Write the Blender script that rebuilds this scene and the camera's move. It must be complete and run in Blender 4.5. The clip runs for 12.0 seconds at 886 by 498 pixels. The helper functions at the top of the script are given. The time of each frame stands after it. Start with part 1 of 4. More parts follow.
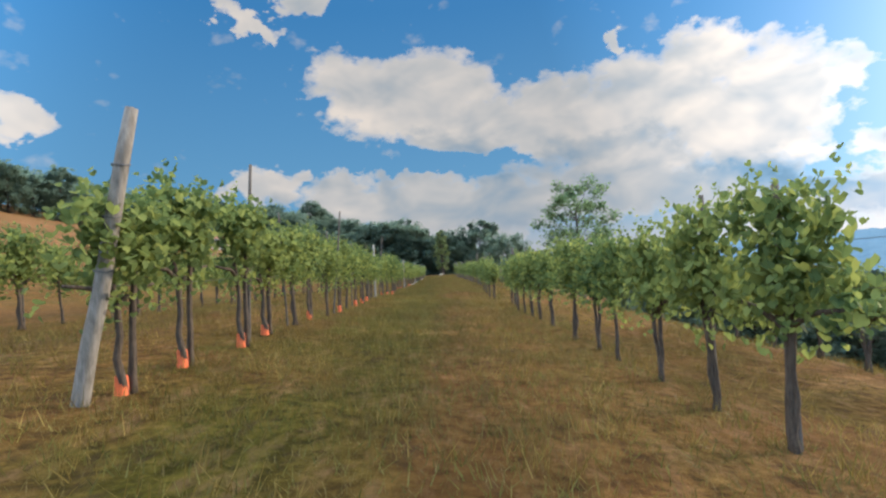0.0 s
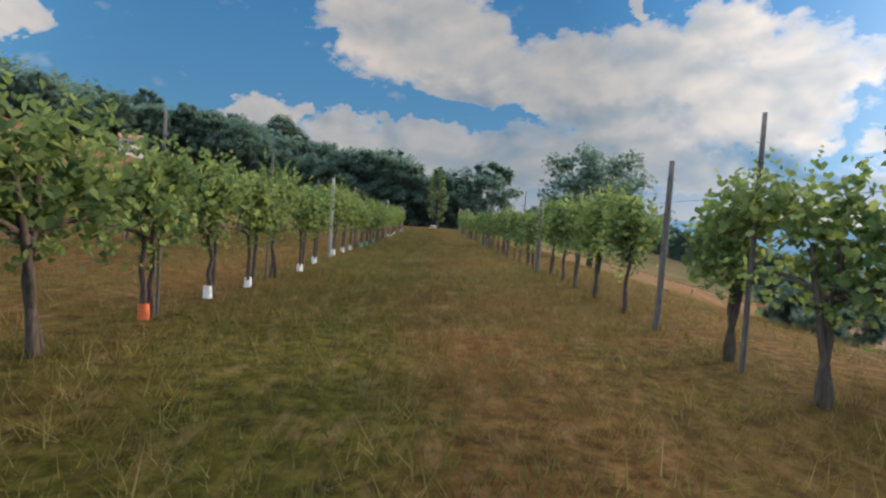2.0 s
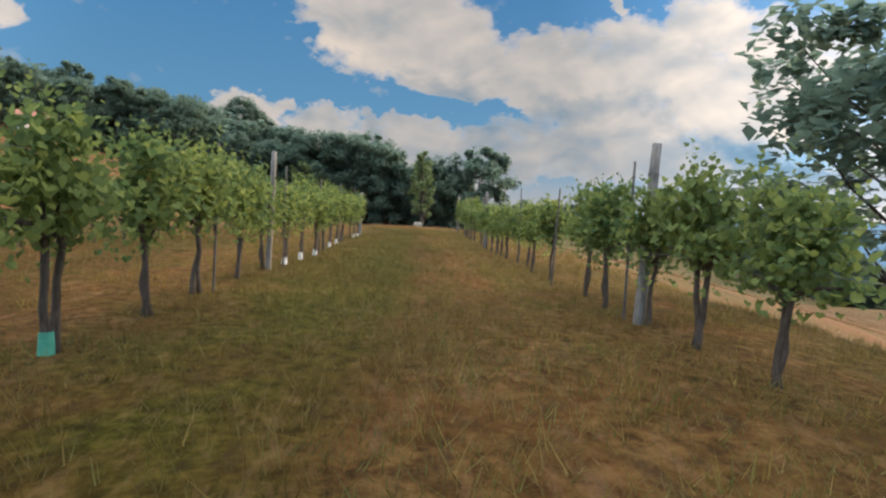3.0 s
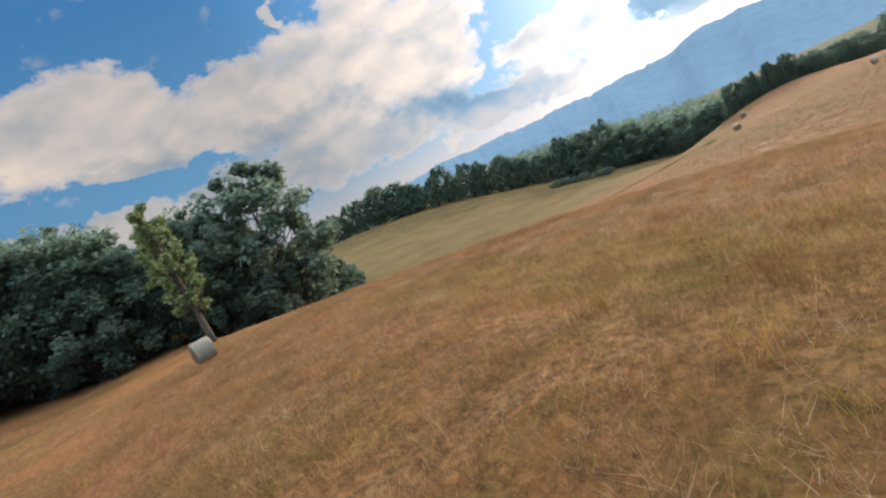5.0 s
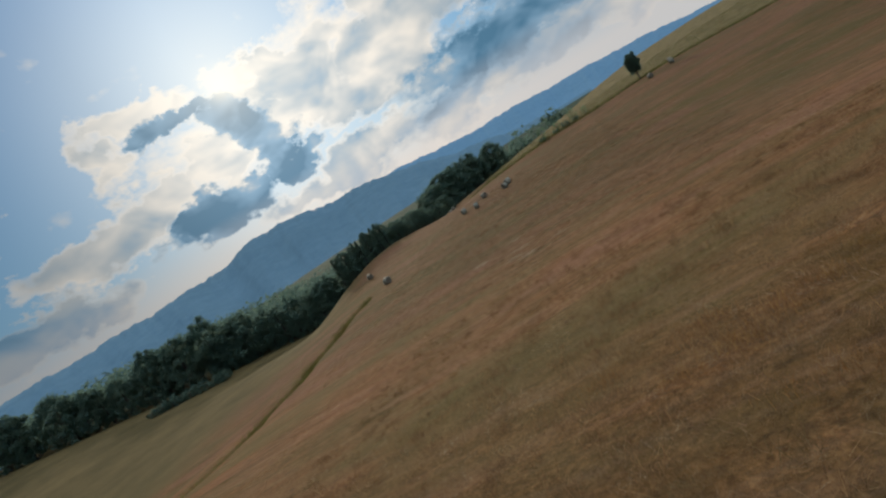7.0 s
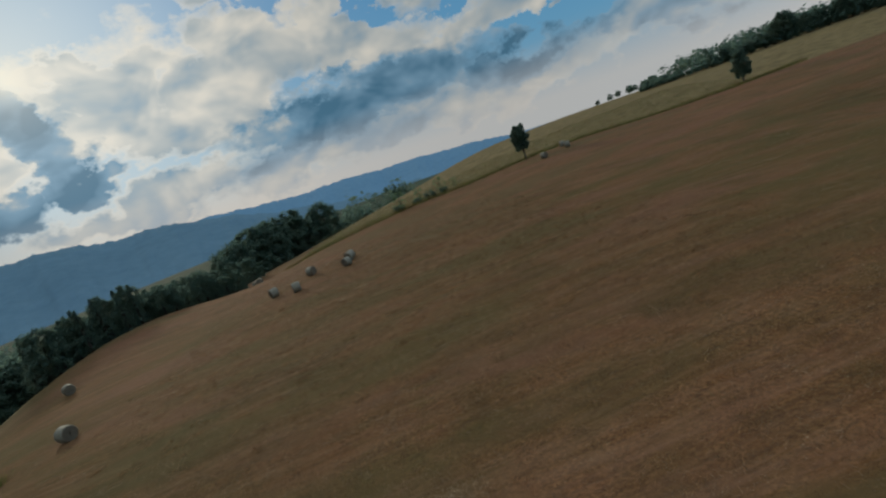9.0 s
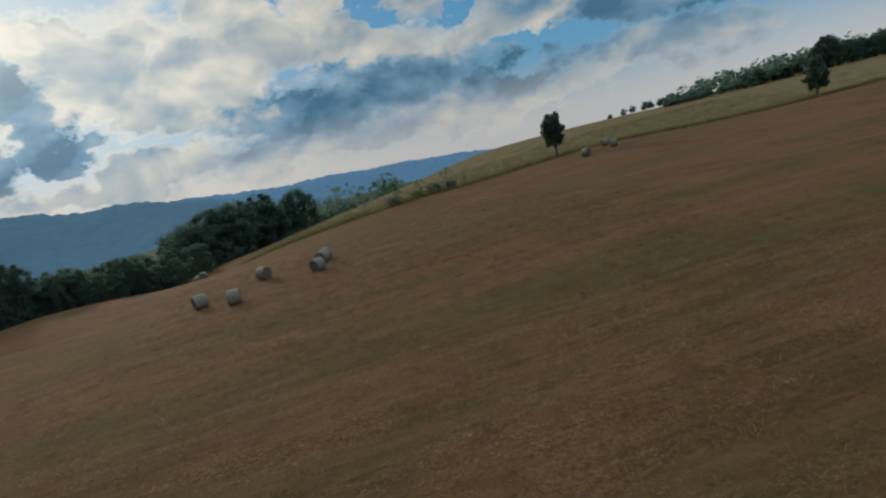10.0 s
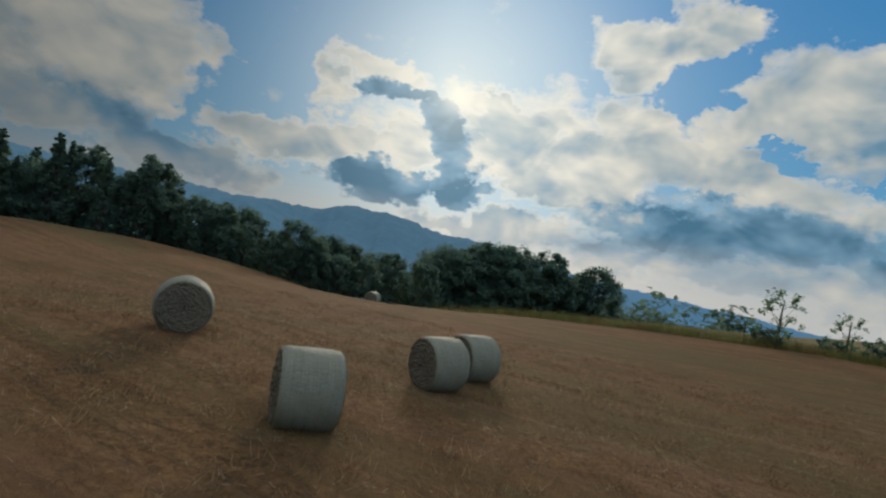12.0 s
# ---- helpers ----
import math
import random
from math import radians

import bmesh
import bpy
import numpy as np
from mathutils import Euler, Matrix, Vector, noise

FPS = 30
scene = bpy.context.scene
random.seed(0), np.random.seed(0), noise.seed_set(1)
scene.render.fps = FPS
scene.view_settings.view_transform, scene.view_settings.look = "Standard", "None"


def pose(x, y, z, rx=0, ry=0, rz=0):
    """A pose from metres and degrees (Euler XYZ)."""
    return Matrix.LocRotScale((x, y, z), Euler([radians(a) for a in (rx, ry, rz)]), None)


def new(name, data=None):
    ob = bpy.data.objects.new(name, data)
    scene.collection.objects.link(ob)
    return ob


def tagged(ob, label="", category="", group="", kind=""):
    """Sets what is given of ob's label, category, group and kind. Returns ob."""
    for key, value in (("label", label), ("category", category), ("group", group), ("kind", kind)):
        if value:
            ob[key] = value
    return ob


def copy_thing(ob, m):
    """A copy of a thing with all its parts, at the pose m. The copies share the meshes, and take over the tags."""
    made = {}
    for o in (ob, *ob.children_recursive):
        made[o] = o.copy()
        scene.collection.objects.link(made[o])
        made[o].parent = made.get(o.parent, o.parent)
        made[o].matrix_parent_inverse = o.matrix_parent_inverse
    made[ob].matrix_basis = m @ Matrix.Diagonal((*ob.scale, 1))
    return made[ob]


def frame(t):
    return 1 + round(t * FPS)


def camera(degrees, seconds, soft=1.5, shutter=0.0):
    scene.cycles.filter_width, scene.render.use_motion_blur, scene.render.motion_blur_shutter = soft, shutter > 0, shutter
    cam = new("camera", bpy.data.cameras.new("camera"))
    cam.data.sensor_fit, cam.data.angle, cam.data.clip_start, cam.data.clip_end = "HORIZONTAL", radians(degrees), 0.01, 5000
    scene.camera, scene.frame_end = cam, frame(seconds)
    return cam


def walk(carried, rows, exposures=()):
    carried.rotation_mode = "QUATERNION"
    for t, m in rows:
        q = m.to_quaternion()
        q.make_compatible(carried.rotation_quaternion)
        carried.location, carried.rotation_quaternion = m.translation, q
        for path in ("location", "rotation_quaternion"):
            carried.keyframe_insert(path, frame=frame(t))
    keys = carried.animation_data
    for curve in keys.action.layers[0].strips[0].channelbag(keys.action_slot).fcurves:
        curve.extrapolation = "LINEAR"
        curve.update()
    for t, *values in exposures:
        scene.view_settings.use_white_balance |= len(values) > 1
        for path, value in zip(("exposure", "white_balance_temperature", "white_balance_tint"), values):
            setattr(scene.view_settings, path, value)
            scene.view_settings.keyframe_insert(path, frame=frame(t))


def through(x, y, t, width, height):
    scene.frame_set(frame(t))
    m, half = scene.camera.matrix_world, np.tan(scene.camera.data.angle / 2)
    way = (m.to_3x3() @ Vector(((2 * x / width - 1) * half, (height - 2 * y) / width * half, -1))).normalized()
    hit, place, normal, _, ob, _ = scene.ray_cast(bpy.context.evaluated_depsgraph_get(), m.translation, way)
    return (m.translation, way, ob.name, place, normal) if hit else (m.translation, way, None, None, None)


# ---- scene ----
cam = camera(80.0, 12.0, soft=2.3, shutter=0.004)

# seconds, place, yaw, pitch, roll
PATH = (
    (0, 0.00, 0.00, 1.10, -0.3, 2.4, 3.3),
    (0.5, 0.00, 10.00, 1.10, -1.9, 2.5, 2.0),
    (1, 0.00, 20.00, 1.10, -0.9, -1.3, -3.3),
    (1.5, 0.00, 30.00, 1.10, -1.1, -3.2, -3.1),
    (2, 0.00, 40.00, 1.10, -1.1, -2.9, -3.5),
    (2.5, 0.00, 50.00, 1.10, -1.2, -4.7, -3.7),
    (2.7, 0.00, 54.00, 1.10, -2.1, -3.3, -3.7),
    (3.5, 0.00, 70.00, 1.25, -3.2, -3.3, -2.0),
    (4.3, 0.00, 86.00, 1.60, -6.0, -2.8, 1.5),
    (4.5, 0.00, 90.01, 1.70, -12.8, -3.3, 8.0),
    (5, 0.60, 99.70, 2.35, -28.6, -7.3, 25.8),
    (5.5, 2.10, 108.40, 2.65, -46.9, -16.3, 38.6),
    (6, 4.30, 116.00, 2.35, -63.8, -23.1, 42.6),
    (6.5, 8.60, 123.10, 1.75, -72.9, -13.6, 37.0),
    (7.5, 26.50, 134.20, 0.10, -85.0, -12.0, 29.0),
    (8.5, 48.04, 138.14, -1.96, -95.0, -9.1, 21.2),
    (9, 57.94, 136.97, -2.00, -99.8, -11.9, 19.8),
    (9.5, 68.37, 136.35, -3.73, -101.6, -12.1, 18.4),
    (10, 81.54, 138.25, -5.22, -101.0, -11.4, 13.7),
    (10.5, 93.50, 137.91, -7.38, -95.5, -9.3, 6.2),
    (11, 104.54, 137.46, -9.22, -89.7, -5.4, -1.8),
    (11.5, 114.84, 137.33, -10.40, -83.9, 0.9, -7.0),
    (12, 124.90, 137.72, -10.84, -65.6, 0.4, -10.3),
)
walk(cam, [(t, pose(x, y, z, 90 + p, r, a)) for t, x, y, z, a, p, r in PATH],
     exposures=((0, 1.72, 6100, 14), (0.7, 1.58, 6050, 14), (1.5, 1.36, 5950, 14), (2.5, 1.5, 6200, 15), (4.3, 1.76, 6900, 18), (5.0, 1.62, 6500, 18), (5.5, 1.22, 5850, 14), (6.0, 0.95, 5950, 16), (6.5, 0.45, 6100, 12), (7.2, 0.18, 6050, 9), (8.3, -0.05, 6100, 6), (9.0, -0.2, 6000, 6), (10.0, -0.08, 5950, 6), (11.0, 0.03, 6100, 6), (11.5, 0.1, 6100, 6), (12, 0.02, 6000, 5)))

# ---- light ----
SUN_AZ, SUN_EL = radians(64.0), radians(16.5)
SUN_DIR = Vector((math.sin(SUN_AZ) * math.cos(SUN_EL), math.cos(SUN_AZ) * math.cos(SUN_EL), math.sin(SUN_EL)))
sun_data = bpy.data.lights.new("sun", "SUN")
sun_data.energy, sun_data.angle, sun_data.color = 1.85, radians(10.0), (1.0, 0.82, 0.58)
sun = new("sun", sun_data)
sun.rotation_euler = SUN_DIR.to_track_quat("Z", "Y").to_euler()


class Nodes:
    """A small writer of node trees."""

    def __init__(self, tree):
        self.tree = tree
        tree.nodes.clear()

    def add(self, kind, settings=(), **inputs):
        node = self.tree.nodes.new(kind)
        for key, value in dict(settings).items():
            if key == "operation":
                node.operation = value
            elif key == "use_clamp":
                node.use_clamp = value
            elif key == "data_type":
                node.data_type = value
            elif key == "blend_type":
                node.blend_type = value
            elif key == "sky_type":
                node.sky_type = value
            elif key == "sun_disc":
                node.sun_disc = value
            elif key == "sun_elevation":
                node.sun_elevation = value
            elif key == "sun_rotation":
                node.sun_rotation = value
            elif key == "air_density":
                node.air_density = value
            elif key == "dust_density":
                node.dust_density = value
            elif key == "ozone_density":
                node.ozone_density = value
            elif key == "altitude":
                node.altitude = value
            elif key == "feature":
                node.feature = value
            elif key == "gradient_type":
                node.gradient_type = value
            elif key == "vector_type":
                node.vector_type = value
            else:
                raise KeyError(key)
        for key, value in inputs.items():
            name = key.replace("_", " ")
            self.put(node, int(key[1:]) if key[0] == "i" and key[1:].isdigit() else name, value)
        return node

    def put(self, node, key, value):
        socket = node.inputs[key]
        if isinstance(value, bpy.types.Node):
            value = value.outputs[0]
        if isinstance(value, bpy.types.NodeSocket):
            self.tree.links.new(value, socket)
        else:
            socket.default_value = value

    def math(self, op, a, b=0.0, clamp=False):
        return self.add("ShaderNodeMath", {"operation": op, "use_clamp": clamp}, i0=a, i1=b)

    def noise(self, vector, scale, detail=4.0, rough=0.55, distortion=0.0):
        return self.add("ShaderNodeTexNoise", (), Vector=vector, Scale=scale, Detail=detail, Roughness=rough, Distortion=distortion)

    def ramp(self, value, *stops):
        node = self.add("ShaderNodeValToRGB", (), i0=value)
        els = node.color_ramp.elements
        while len(els) < len(stops):
            els.new(0.5)
        for el, (at, colour) in zip(els, stops):
            el.position = at
            el.color = (*colour, 1.0) if not isinstance(colour, float) else (colour, colour, colour, 1.0)
        return node

    def mix(self, factor, a, b, how="MIX"):
        node = self.add("ShaderNodeMix", {"data_type": "RGBA", "blend_type": how})
        self.put(node, 0, factor)
        for socket, value in ((6, a), (7, b)):
            self.put(node, socket, (*value, 1.0) if isinstance(value, tuple) else (value.outputs[2] if isinstance(value, bpy.types.Node) and value.bl_idname == "ShaderNodeMix" else value))
        return node.outputs[2]


def unit(az, el):
    a, e = radians(az), radians(el)
    return (math.sin(a) * math.cos(e), math.cos(a) * math.cos(e), math.sin(e))


def make_sky():
    world = bpy.data.worlds.new("sky")
    scene.world = world
    world.use_nodes = True
    n = Nodes(world.node_tree)
    way = n.add("ShaderNodeTexCoord").outputs["Generated"]
    sky = n.add("ShaderNodeTexSky", {"sky_type": "NISHITA", "sun_disc": False, "sun_elevation": SUN_EL, "sun_rotation": SUN_AZ,
                                     "air_density": 1.3, "dust_density": 1.5, "ozone_density": 2.0, "altitude": 300})
    base = n.mix(1.0, sky.outputs[0], (0.10, 0.10, 0.10), "MULTIPLY")
    split = n.add("ShaderNodeSeparateXYZ", (), Vector=way)
    up = split.outputs[2]
    # the deep blue away from the sun, paler towards the horizon
    blue = n.ramp(up, (0.0, (0.34, 0.51, 0.64)), (0.12, (0.16, 0.44, 0.70)), (0.45, (0.056, 0.28, 0.60)))
    base = n.mix(0.85, base, blue.outputs[0])

    def toward(az, el):
        return n.add("ShaderNodeVectorMath", {"operation": "DOT_PRODUCT"}, i0=way, i1=unit(az, el)).outputs["Value"]

    def near(value, power, gain):
        return n.math("MULTIPLY", n.math("POWER", n.math("MAXIMUM", value, 0.0), power), gain)

    to_sun = toward(64, 16.5)
    # a veil of thin haze round the sun
    veil = n.math("MINIMUM", near(to_sun, 21.0, 0.92), 0.92)
    base = n.mix(veil, base, (0.62, 0.70, 0.73))

    # clouds: banks with their own places and tones, their outlines billowed by turbulence
    az = n.math("MULTIPLY", n.math("ARCTAN2", split.outputs[0], split.outputs[1]), 57.2958)
    el = n.math("MULTIPLY", n.math("ARCSINE", up), 57.2958)
    flat = n.add("ShaderNodeVectorMath", {"operation": "MULTIPLY"}, i0=way, i1=(1.0, 1.0, 1.5))
    plan = n.add("ShaderNodeCombineXYZ", (), X=az, Y=el)
    for size, detail, push in ((7.0, 3.0, (15.0, 7.0)), (24.0, 4.0, (5.0, 3.6)), (80.0, 3.0, (1.5, 1.3))):
        shift = n.add("ShaderNodeVectorMath", {"operation": "SUBTRACT"}, i0=n.noise(flat, size, detail, 0.55).outputs[1], i1=(0.5, 0.5, 0.5))
        plan = n.add("ShaderNodeVectorMath", {"operation": "MULTIPLY_ADD"}, i0=shift, i1=(*push, 0.0), i2=plan)
    lift = n.add("ShaderNodeVectorMath", {"operation": "ADD"}, i0=flat, i1=(SUN_DIR[0] * 0.02, SUN_DIR[1] * 0.02, 0.035))

    def puffs(v):
        soft = n.noise(v, 11.0, 5.0, 0.55, 0.4).outputs[0]
        cell = n.add("ShaderNodeTexVoronoi", {"feature": "SMOOTH_F1"}, Vector=v, Scale=22.0, Detail=2.0, Roughness=0.5, Lacunarity=2.3, Smoothness=0.6)
        return n.math("ADD", soft, n.math("MULTIPLY", n.math("SUBTRACT", 0.45, cell.outputs["Distance"]), 0.35))

    fine = puffs(flat)
    body, body_lit = (n.noise(v, 8.0, 3.0, 0.5, 0.3).outputs[0] for v in (flat, lift))

    def lobe(a, e, wide, high):
        local = n.add("ShaderNodeMapping", {"vector_type": "TEXTURE"}, Vector=plan, Location=(a, e, 0.0), Scale=(wide, high, 1.0))
        return n.add("ShaderNodeTexGradient", {"gradient_type": "SPHERICAL"}, Vector=local).outputs[1]

    total, tones, weights = 0.0, 0.0006, 0.001
    for a, e, wide, high, gain, tone in CLOUD_BANKS:
        b = lobe(a, e, wide, high)
        total = n.math("MAXIMUM", n.math("MULTIPLY", b, gain), total)
        b2 = n.math("MULTIPLY", n.math("MULTIPLY", b, b), 3.0 if tone < 0.2 else 1.0)
        tones = n.add("ShaderNodeMath", {"operation": "MULTIPLY_ADD"}, i0=b2, i1=tone, i2=tones)
        weights = n.math("ADD", b2, weights)
    tone = n.math("DIVIDE", tones, weights)
    field = n.math("ADD", total, n.math("MULTIPLY", n.math("SUBTRACT", fine, 0.5), 0.55))
    for a, e, wide, high, gain in SKY_GAPS:
        field = n.math("SUBTRACT", field, n.math("MULTIPLY", lobe(a, e, wide, high), gain))
    cover = n.ramp(field, (0.0, 0.0), (0.14, 0.52), (0.38, 1.0))
    # the air is brightest on the side of the evening sun
    glow = n.ramp(n.math("MAXIMUM", toward(108, 12), 0.0), (0.0, 0.25), (0.17, 0.33), (0.42, 0.46), (0.60, 0.60), (0.71, 0.76), (0.88, 0.78), (1.0, 0.70))
    # the side towards the sun is bright, the bellies are thicker and greyer
    relief = n.math("MULTIPLY", n.math("SUBTRACT", body, body_lit), n.math("ADD", n.math("MULTIPLY", glow.outputs[0], 1.6), 0.5))
    thin = n.ramp(field, (0.08, 0.25), (0.40, 0.0))
    lining = n.math("MULTIPLY", thin.outputs[0], n.math("ADD", near(to_sun, 25.0, 2.2), 0.9))
    shade = n.math("ADD", n.math("ADD", n.math("MULTIPLY", tone, 0.80), 0.06), n.math("ADD", relief, lining))
    cloud = n.ramp(shade, (0.0, (0.10, 0.22, 0.32)), (0.30, (0.24, 0.39, 0.51)), (0.60, (0.54, 0.57, 0.56)), (1.0, (0.96, 0.86, 0.72)))
    colour = n.mix(cover.outputs[0], base, cloud.outputs[0])
    # unseen glow added to the sky behind the vineyard, filling the shaded sides
    back_fill = near(toward(236, 24), 2.0, 1.7)
    colour = n.mix(1.0, colour, n.math("ADD", n.math("ADD", glow.outputs[0], near(to_sun, 30.0, 0.24)), back_fill), "MULTIPLY")
    # the sun's own glare at the cloud's edge
    glare = n.math("ADD", near(to_sun, 40.0, 0.10), n.math("ADD", near(to_sun, 300.0, 0.20), near(to_sun, 3500.0, 0.5)))
    colour = n.mix(n.math("MINIMUM", glare, 1.0), colour, (1.15, 1.02, 0.80))
    low = n.ramp(up, (0.0, 1.0), (0.10, 0.0))
    colour = n.mix(n.math("MULTIPLY", low.outputs[0], 0.55), colour, n.mix(1.0, glow.outputs[0], (0.98, 0.81, 0.66), "MULTIPLY"))
    # an unseen bright even veil is added overhead as fill light
    zenith_fill = n.ramp(up, (0.50, 0.0), (0.80, 1.0))
    colour = n.mix(zenith_fill.outputs[0], colour, (0.84, 0.88, 0.92))
    back = n.add("ShaderNodeBackground", (), Color=colour, Strength=1.0)
    out = n.add("ShaderNodeOutputWorld")
    world.node_tree.links.new(back.outputs[0], out.inputs["Surface"])


# azimuth, elevation, half width, half height, strength of the blue gaps
SKY_GAPS = ((90, 20, 4.5, 3, 0.8), (97, 13.9, 3, 1.3, 0.9), (105.5, 12.4, 3, 1, 0.9), (91, 28, 5, 2.5, 0.7), (116.5, 7.4, 3, 1.1, 0.8), (41.5, 16, 5.5, 5, 0.25),
    (0, 11.3, 14, 1.3, 0.6))

# azimuth, elevation, half width, half height, strength, tone from dark to bright
CLOUD_BANKS = (
    # the white bank beyond the vineyard
    (-7, 18.5, 7.5, 5.5, 1.4, 0.9), (0, 18.5, 8, 5.3, 1.4, 0.9), (6, 16, 7, 3.8, 1.3, 0.8), (13, 15.5, 7, 4.8, 1.3, 0.8), (20, 16, 7, 5.5, 1.3, 0.85), (27, 16.5, 7, 5, 1.3, 0.9),
    (34, 14, 7, 6, 1.2, 0.9), (18, 12, 8, 3, 1, 0.5), (3, 14, 7, 2, 1, 0.6),
    # the low band under it
    (-18.5, 9.5, 3.8, 2.6, 1.4, 0.9), (-10, 8, 7, 3, 1.2, 0.75), (-2, 7, 8, 3.8, 1.2, 0.7), (8, 6.5, 10, 3.8, 1.2, 0.6), (20, 8, 11, 4.5, 1.2, 0.65),
    # scraps
    (-38, 14.5, 4, 2.2, 1.4, 0.95), (-18, 25.3, 3.4, 1.3, 1.2, 0.85), (-13.5, 27.5, 2.2, 1.8, 1.2, 0.85), (20, 21.6, 1.8, 0.9, 1.1, 0.8),
    # the column and grey shelf beside the sun
    (27, 13, 6.5, 4.5, 1.2, 0.95), (33, 10.5, 5.5, 4, 1.2, 0.95), (28, 6.5, 9, 3.2, 1.2, 0.55), (38, 4.5, 10, 2.6, 1.2, 0.45), (46, 8.5, 8, 3, 1.2, 0.9), (52, 10, 5, 3, 1.1, 0.95),
    # round the sun
    (57.5, 15.3, 4.5, 1.5, 1.4, 0), (62.5, 13.5, 4.4, 2.6, 1.5, 0), (65, 10.5, 4, 4, 1.5, 0), (58, 6.3, 7.5, 2.4, 1.5, 0.02), (66, 7, 5, 1.5, 1.2, 0.2), (56, 17.5, 6, 2, 1.1, 1),
    (68, 17, 5.5, 2.6, 1.1, 1), (72, 11, 8, 3.4, 1.2, 0.9), (78, 9, 9, 3, 1.1, 0.8), (51, 15, 3, 3, 0.9, 1),
    # the broken deck to the east
    (83, 23, 7.475, 3.84, 1.2, 0.9), (88, 25, 5.175, 4.8, 1.2, 0.9), (101, 19, 9.2, 6, 1.3, 0.75), (105, 16, 6.9, 3.6, 1.2, 0.4), (84, 16, 8.05, 4.08, 1.2, 0.9), (91, 13, 9.2, 3.84, 1.2, 0.95),
    (95, 11.5, 10.35, 2.88, 1.2, 0.9), (88, 6.3, 11.5, 3.6, 1.3, 0.12), (99, 6.8, 12.65, 3.84, 1.3, 0.18), (109, 4.8, 8.05, 2.4, 1.2, 0.12), (115, 16.3, 13, 4.0, 1.4, 0.02), (112, 12, 9.2, 2.5, 1.3, 0.65),
    (123, 12.6, 8.05, 2.0, 1.3, 0.55), (125, 8.6, 10.35, 2.8, 1.3, 0.05), (113, 9.5, 9.2, 2.16, 1.1, 0.65), (96, 2.5, 32.2, 2.88, 1, 0.5), (124, 4.4, 12.65, 2.64, 1.1, 0.25), (136, 12, 11.5, 7.2, 1.1, 0.25),
    (72, 3.5, 13.8, 2.4, 1, 0.6),
    # bright thin cloud between them
    (73, 14.5, 11, 5, 0.9, 0.95), (81, 12, 9, 4.5, 1, 0.9), (58, 10.5, 8, 4.5, 0.8, 0.95), (104, 9.6, 9, 2, 1, 0.75), (118, 10.6, 9, 2.0, 1.1, 0.65), (95, 16, 7, 2.6, 1, 0.9), (107, 18, 7, 3, 1.1, 0.6),
    # the rest of the sky
    (170, 25, 35, 16, 1, 0.7), (-110, 22, 45, 12, 1, 0.8), (-60, 32, 22, 7, 0.9, 0.8), (60, 50, 80, 10, 0.8, 0.7),
)
make_sky()


# ---- materials ----
def material(name, build, rough=0.8, **more):
    m = bpy.data.materials.new(name)
    m.use_nodes = True
    n = Nodes(m.node_tree)
    place = n.add("ShaderNodeTexCoord").outputs["Object"]
    bsdf = n.add("ShaderNodeBsdfPrincipled", (), Roughness=rough)
    if "Specular IOR Level" in bsdf.inputs:
        bsdf.inputs["Specular IOR Level"].default_value = more.get("gloss", 0.2)
    colour, height = build(n, place)
    n.put(bsdf, "Base Color", colour)
    if height is not None:
        bump = n.add("ShaderNodeBump", (), Strength=more.get("bump", 0.5), Distance=more.get("depth", 0.03), Height=height)
        n.put(bsdf, "Normal", bump.outputs[0])
    surface = bsdf.outputs[0]
    if more.get("through"):
        thin = n.add("ShaderNodeBsdfTranslucent")
        n.put(thin, "Color", colour)
        blend = n.add("ShaderNodeMixShader", (), Fac=more["through"])
        m.node_tree.links.new(surface, blend.inputs[1])
        m.node_tree.links.new(thin.outputs[0], blend.inputs[2])
        surface = blend.outputs[0]
    out = n.add("ShaderNodeOutputMaterial")
    m.node_tree.links.new(surface, out.inputs["Surface"])
    return m


def island(n):
    return n.add("ShaderNodeNewGeometry").outputs["Random Per Island"]


def leaf_material(name, dark, mid, bright, through=0.35, rough=0.75):
    def build(n, p):
        r = n.ramp(island(n), (0.0, dark), (0.55, mid), (1.0, bright))
        big = n.noise(n.add("ShaderNodeNewGeometry").outputs["Position"], 0.7, 2.0).outputs[0]
        c = n.mix(n.ramp(big, (0.3, 0.0), (0.75, 0.5)).outputs[0], r.outputs[0], bright)
        return c, None
    return material(name, build, rough, through=through, gloss=0.12)


vine_leaf = leaf_material("vine_leaf", (0.052, 0.096, 0.040), (0.118, 0.180, 0.062), (0.275, 0.310, 0.082), 0.52)
tree_leaf = leaf_material("tree_leaf", (0.104, 0.169, 0.090), (0.150, 0.230, 0.116), (0.208, 0.297, 0.145), 0.55)
dark_leaf = leaf_material("dark_leaf", (0.095, 0.148, 0.112), (0.125, 0.184, 0.138), (0.165, 0.230, 0.160), 0.62)
poplar_leaf = leaf_material("poplar_leaf", (0.135, 0.195, 0.085), (0.203, 0.273, 0.117), (0.284, 0.351, 0.169), 0.45)


def bark_build(dark, light):
    def build(n, p):
        s = n.add("ShaderNodeVectorMath", {"operation": "MULTIPLY"}, i0=p, i1=(14.0, 14.0, 3.0))
        g = n.noise(s, 2.5, 6.0, 0.65).outputs[0]
        b = n.noise(p, 2.0, 3.0).outputs[0]
        c = n.ramp(g, (0.3, dark), (0.7, light))
        return n.mix(n.math("MULTIPLY", b, 0.4), c.outputs[0], dark), g
    return build


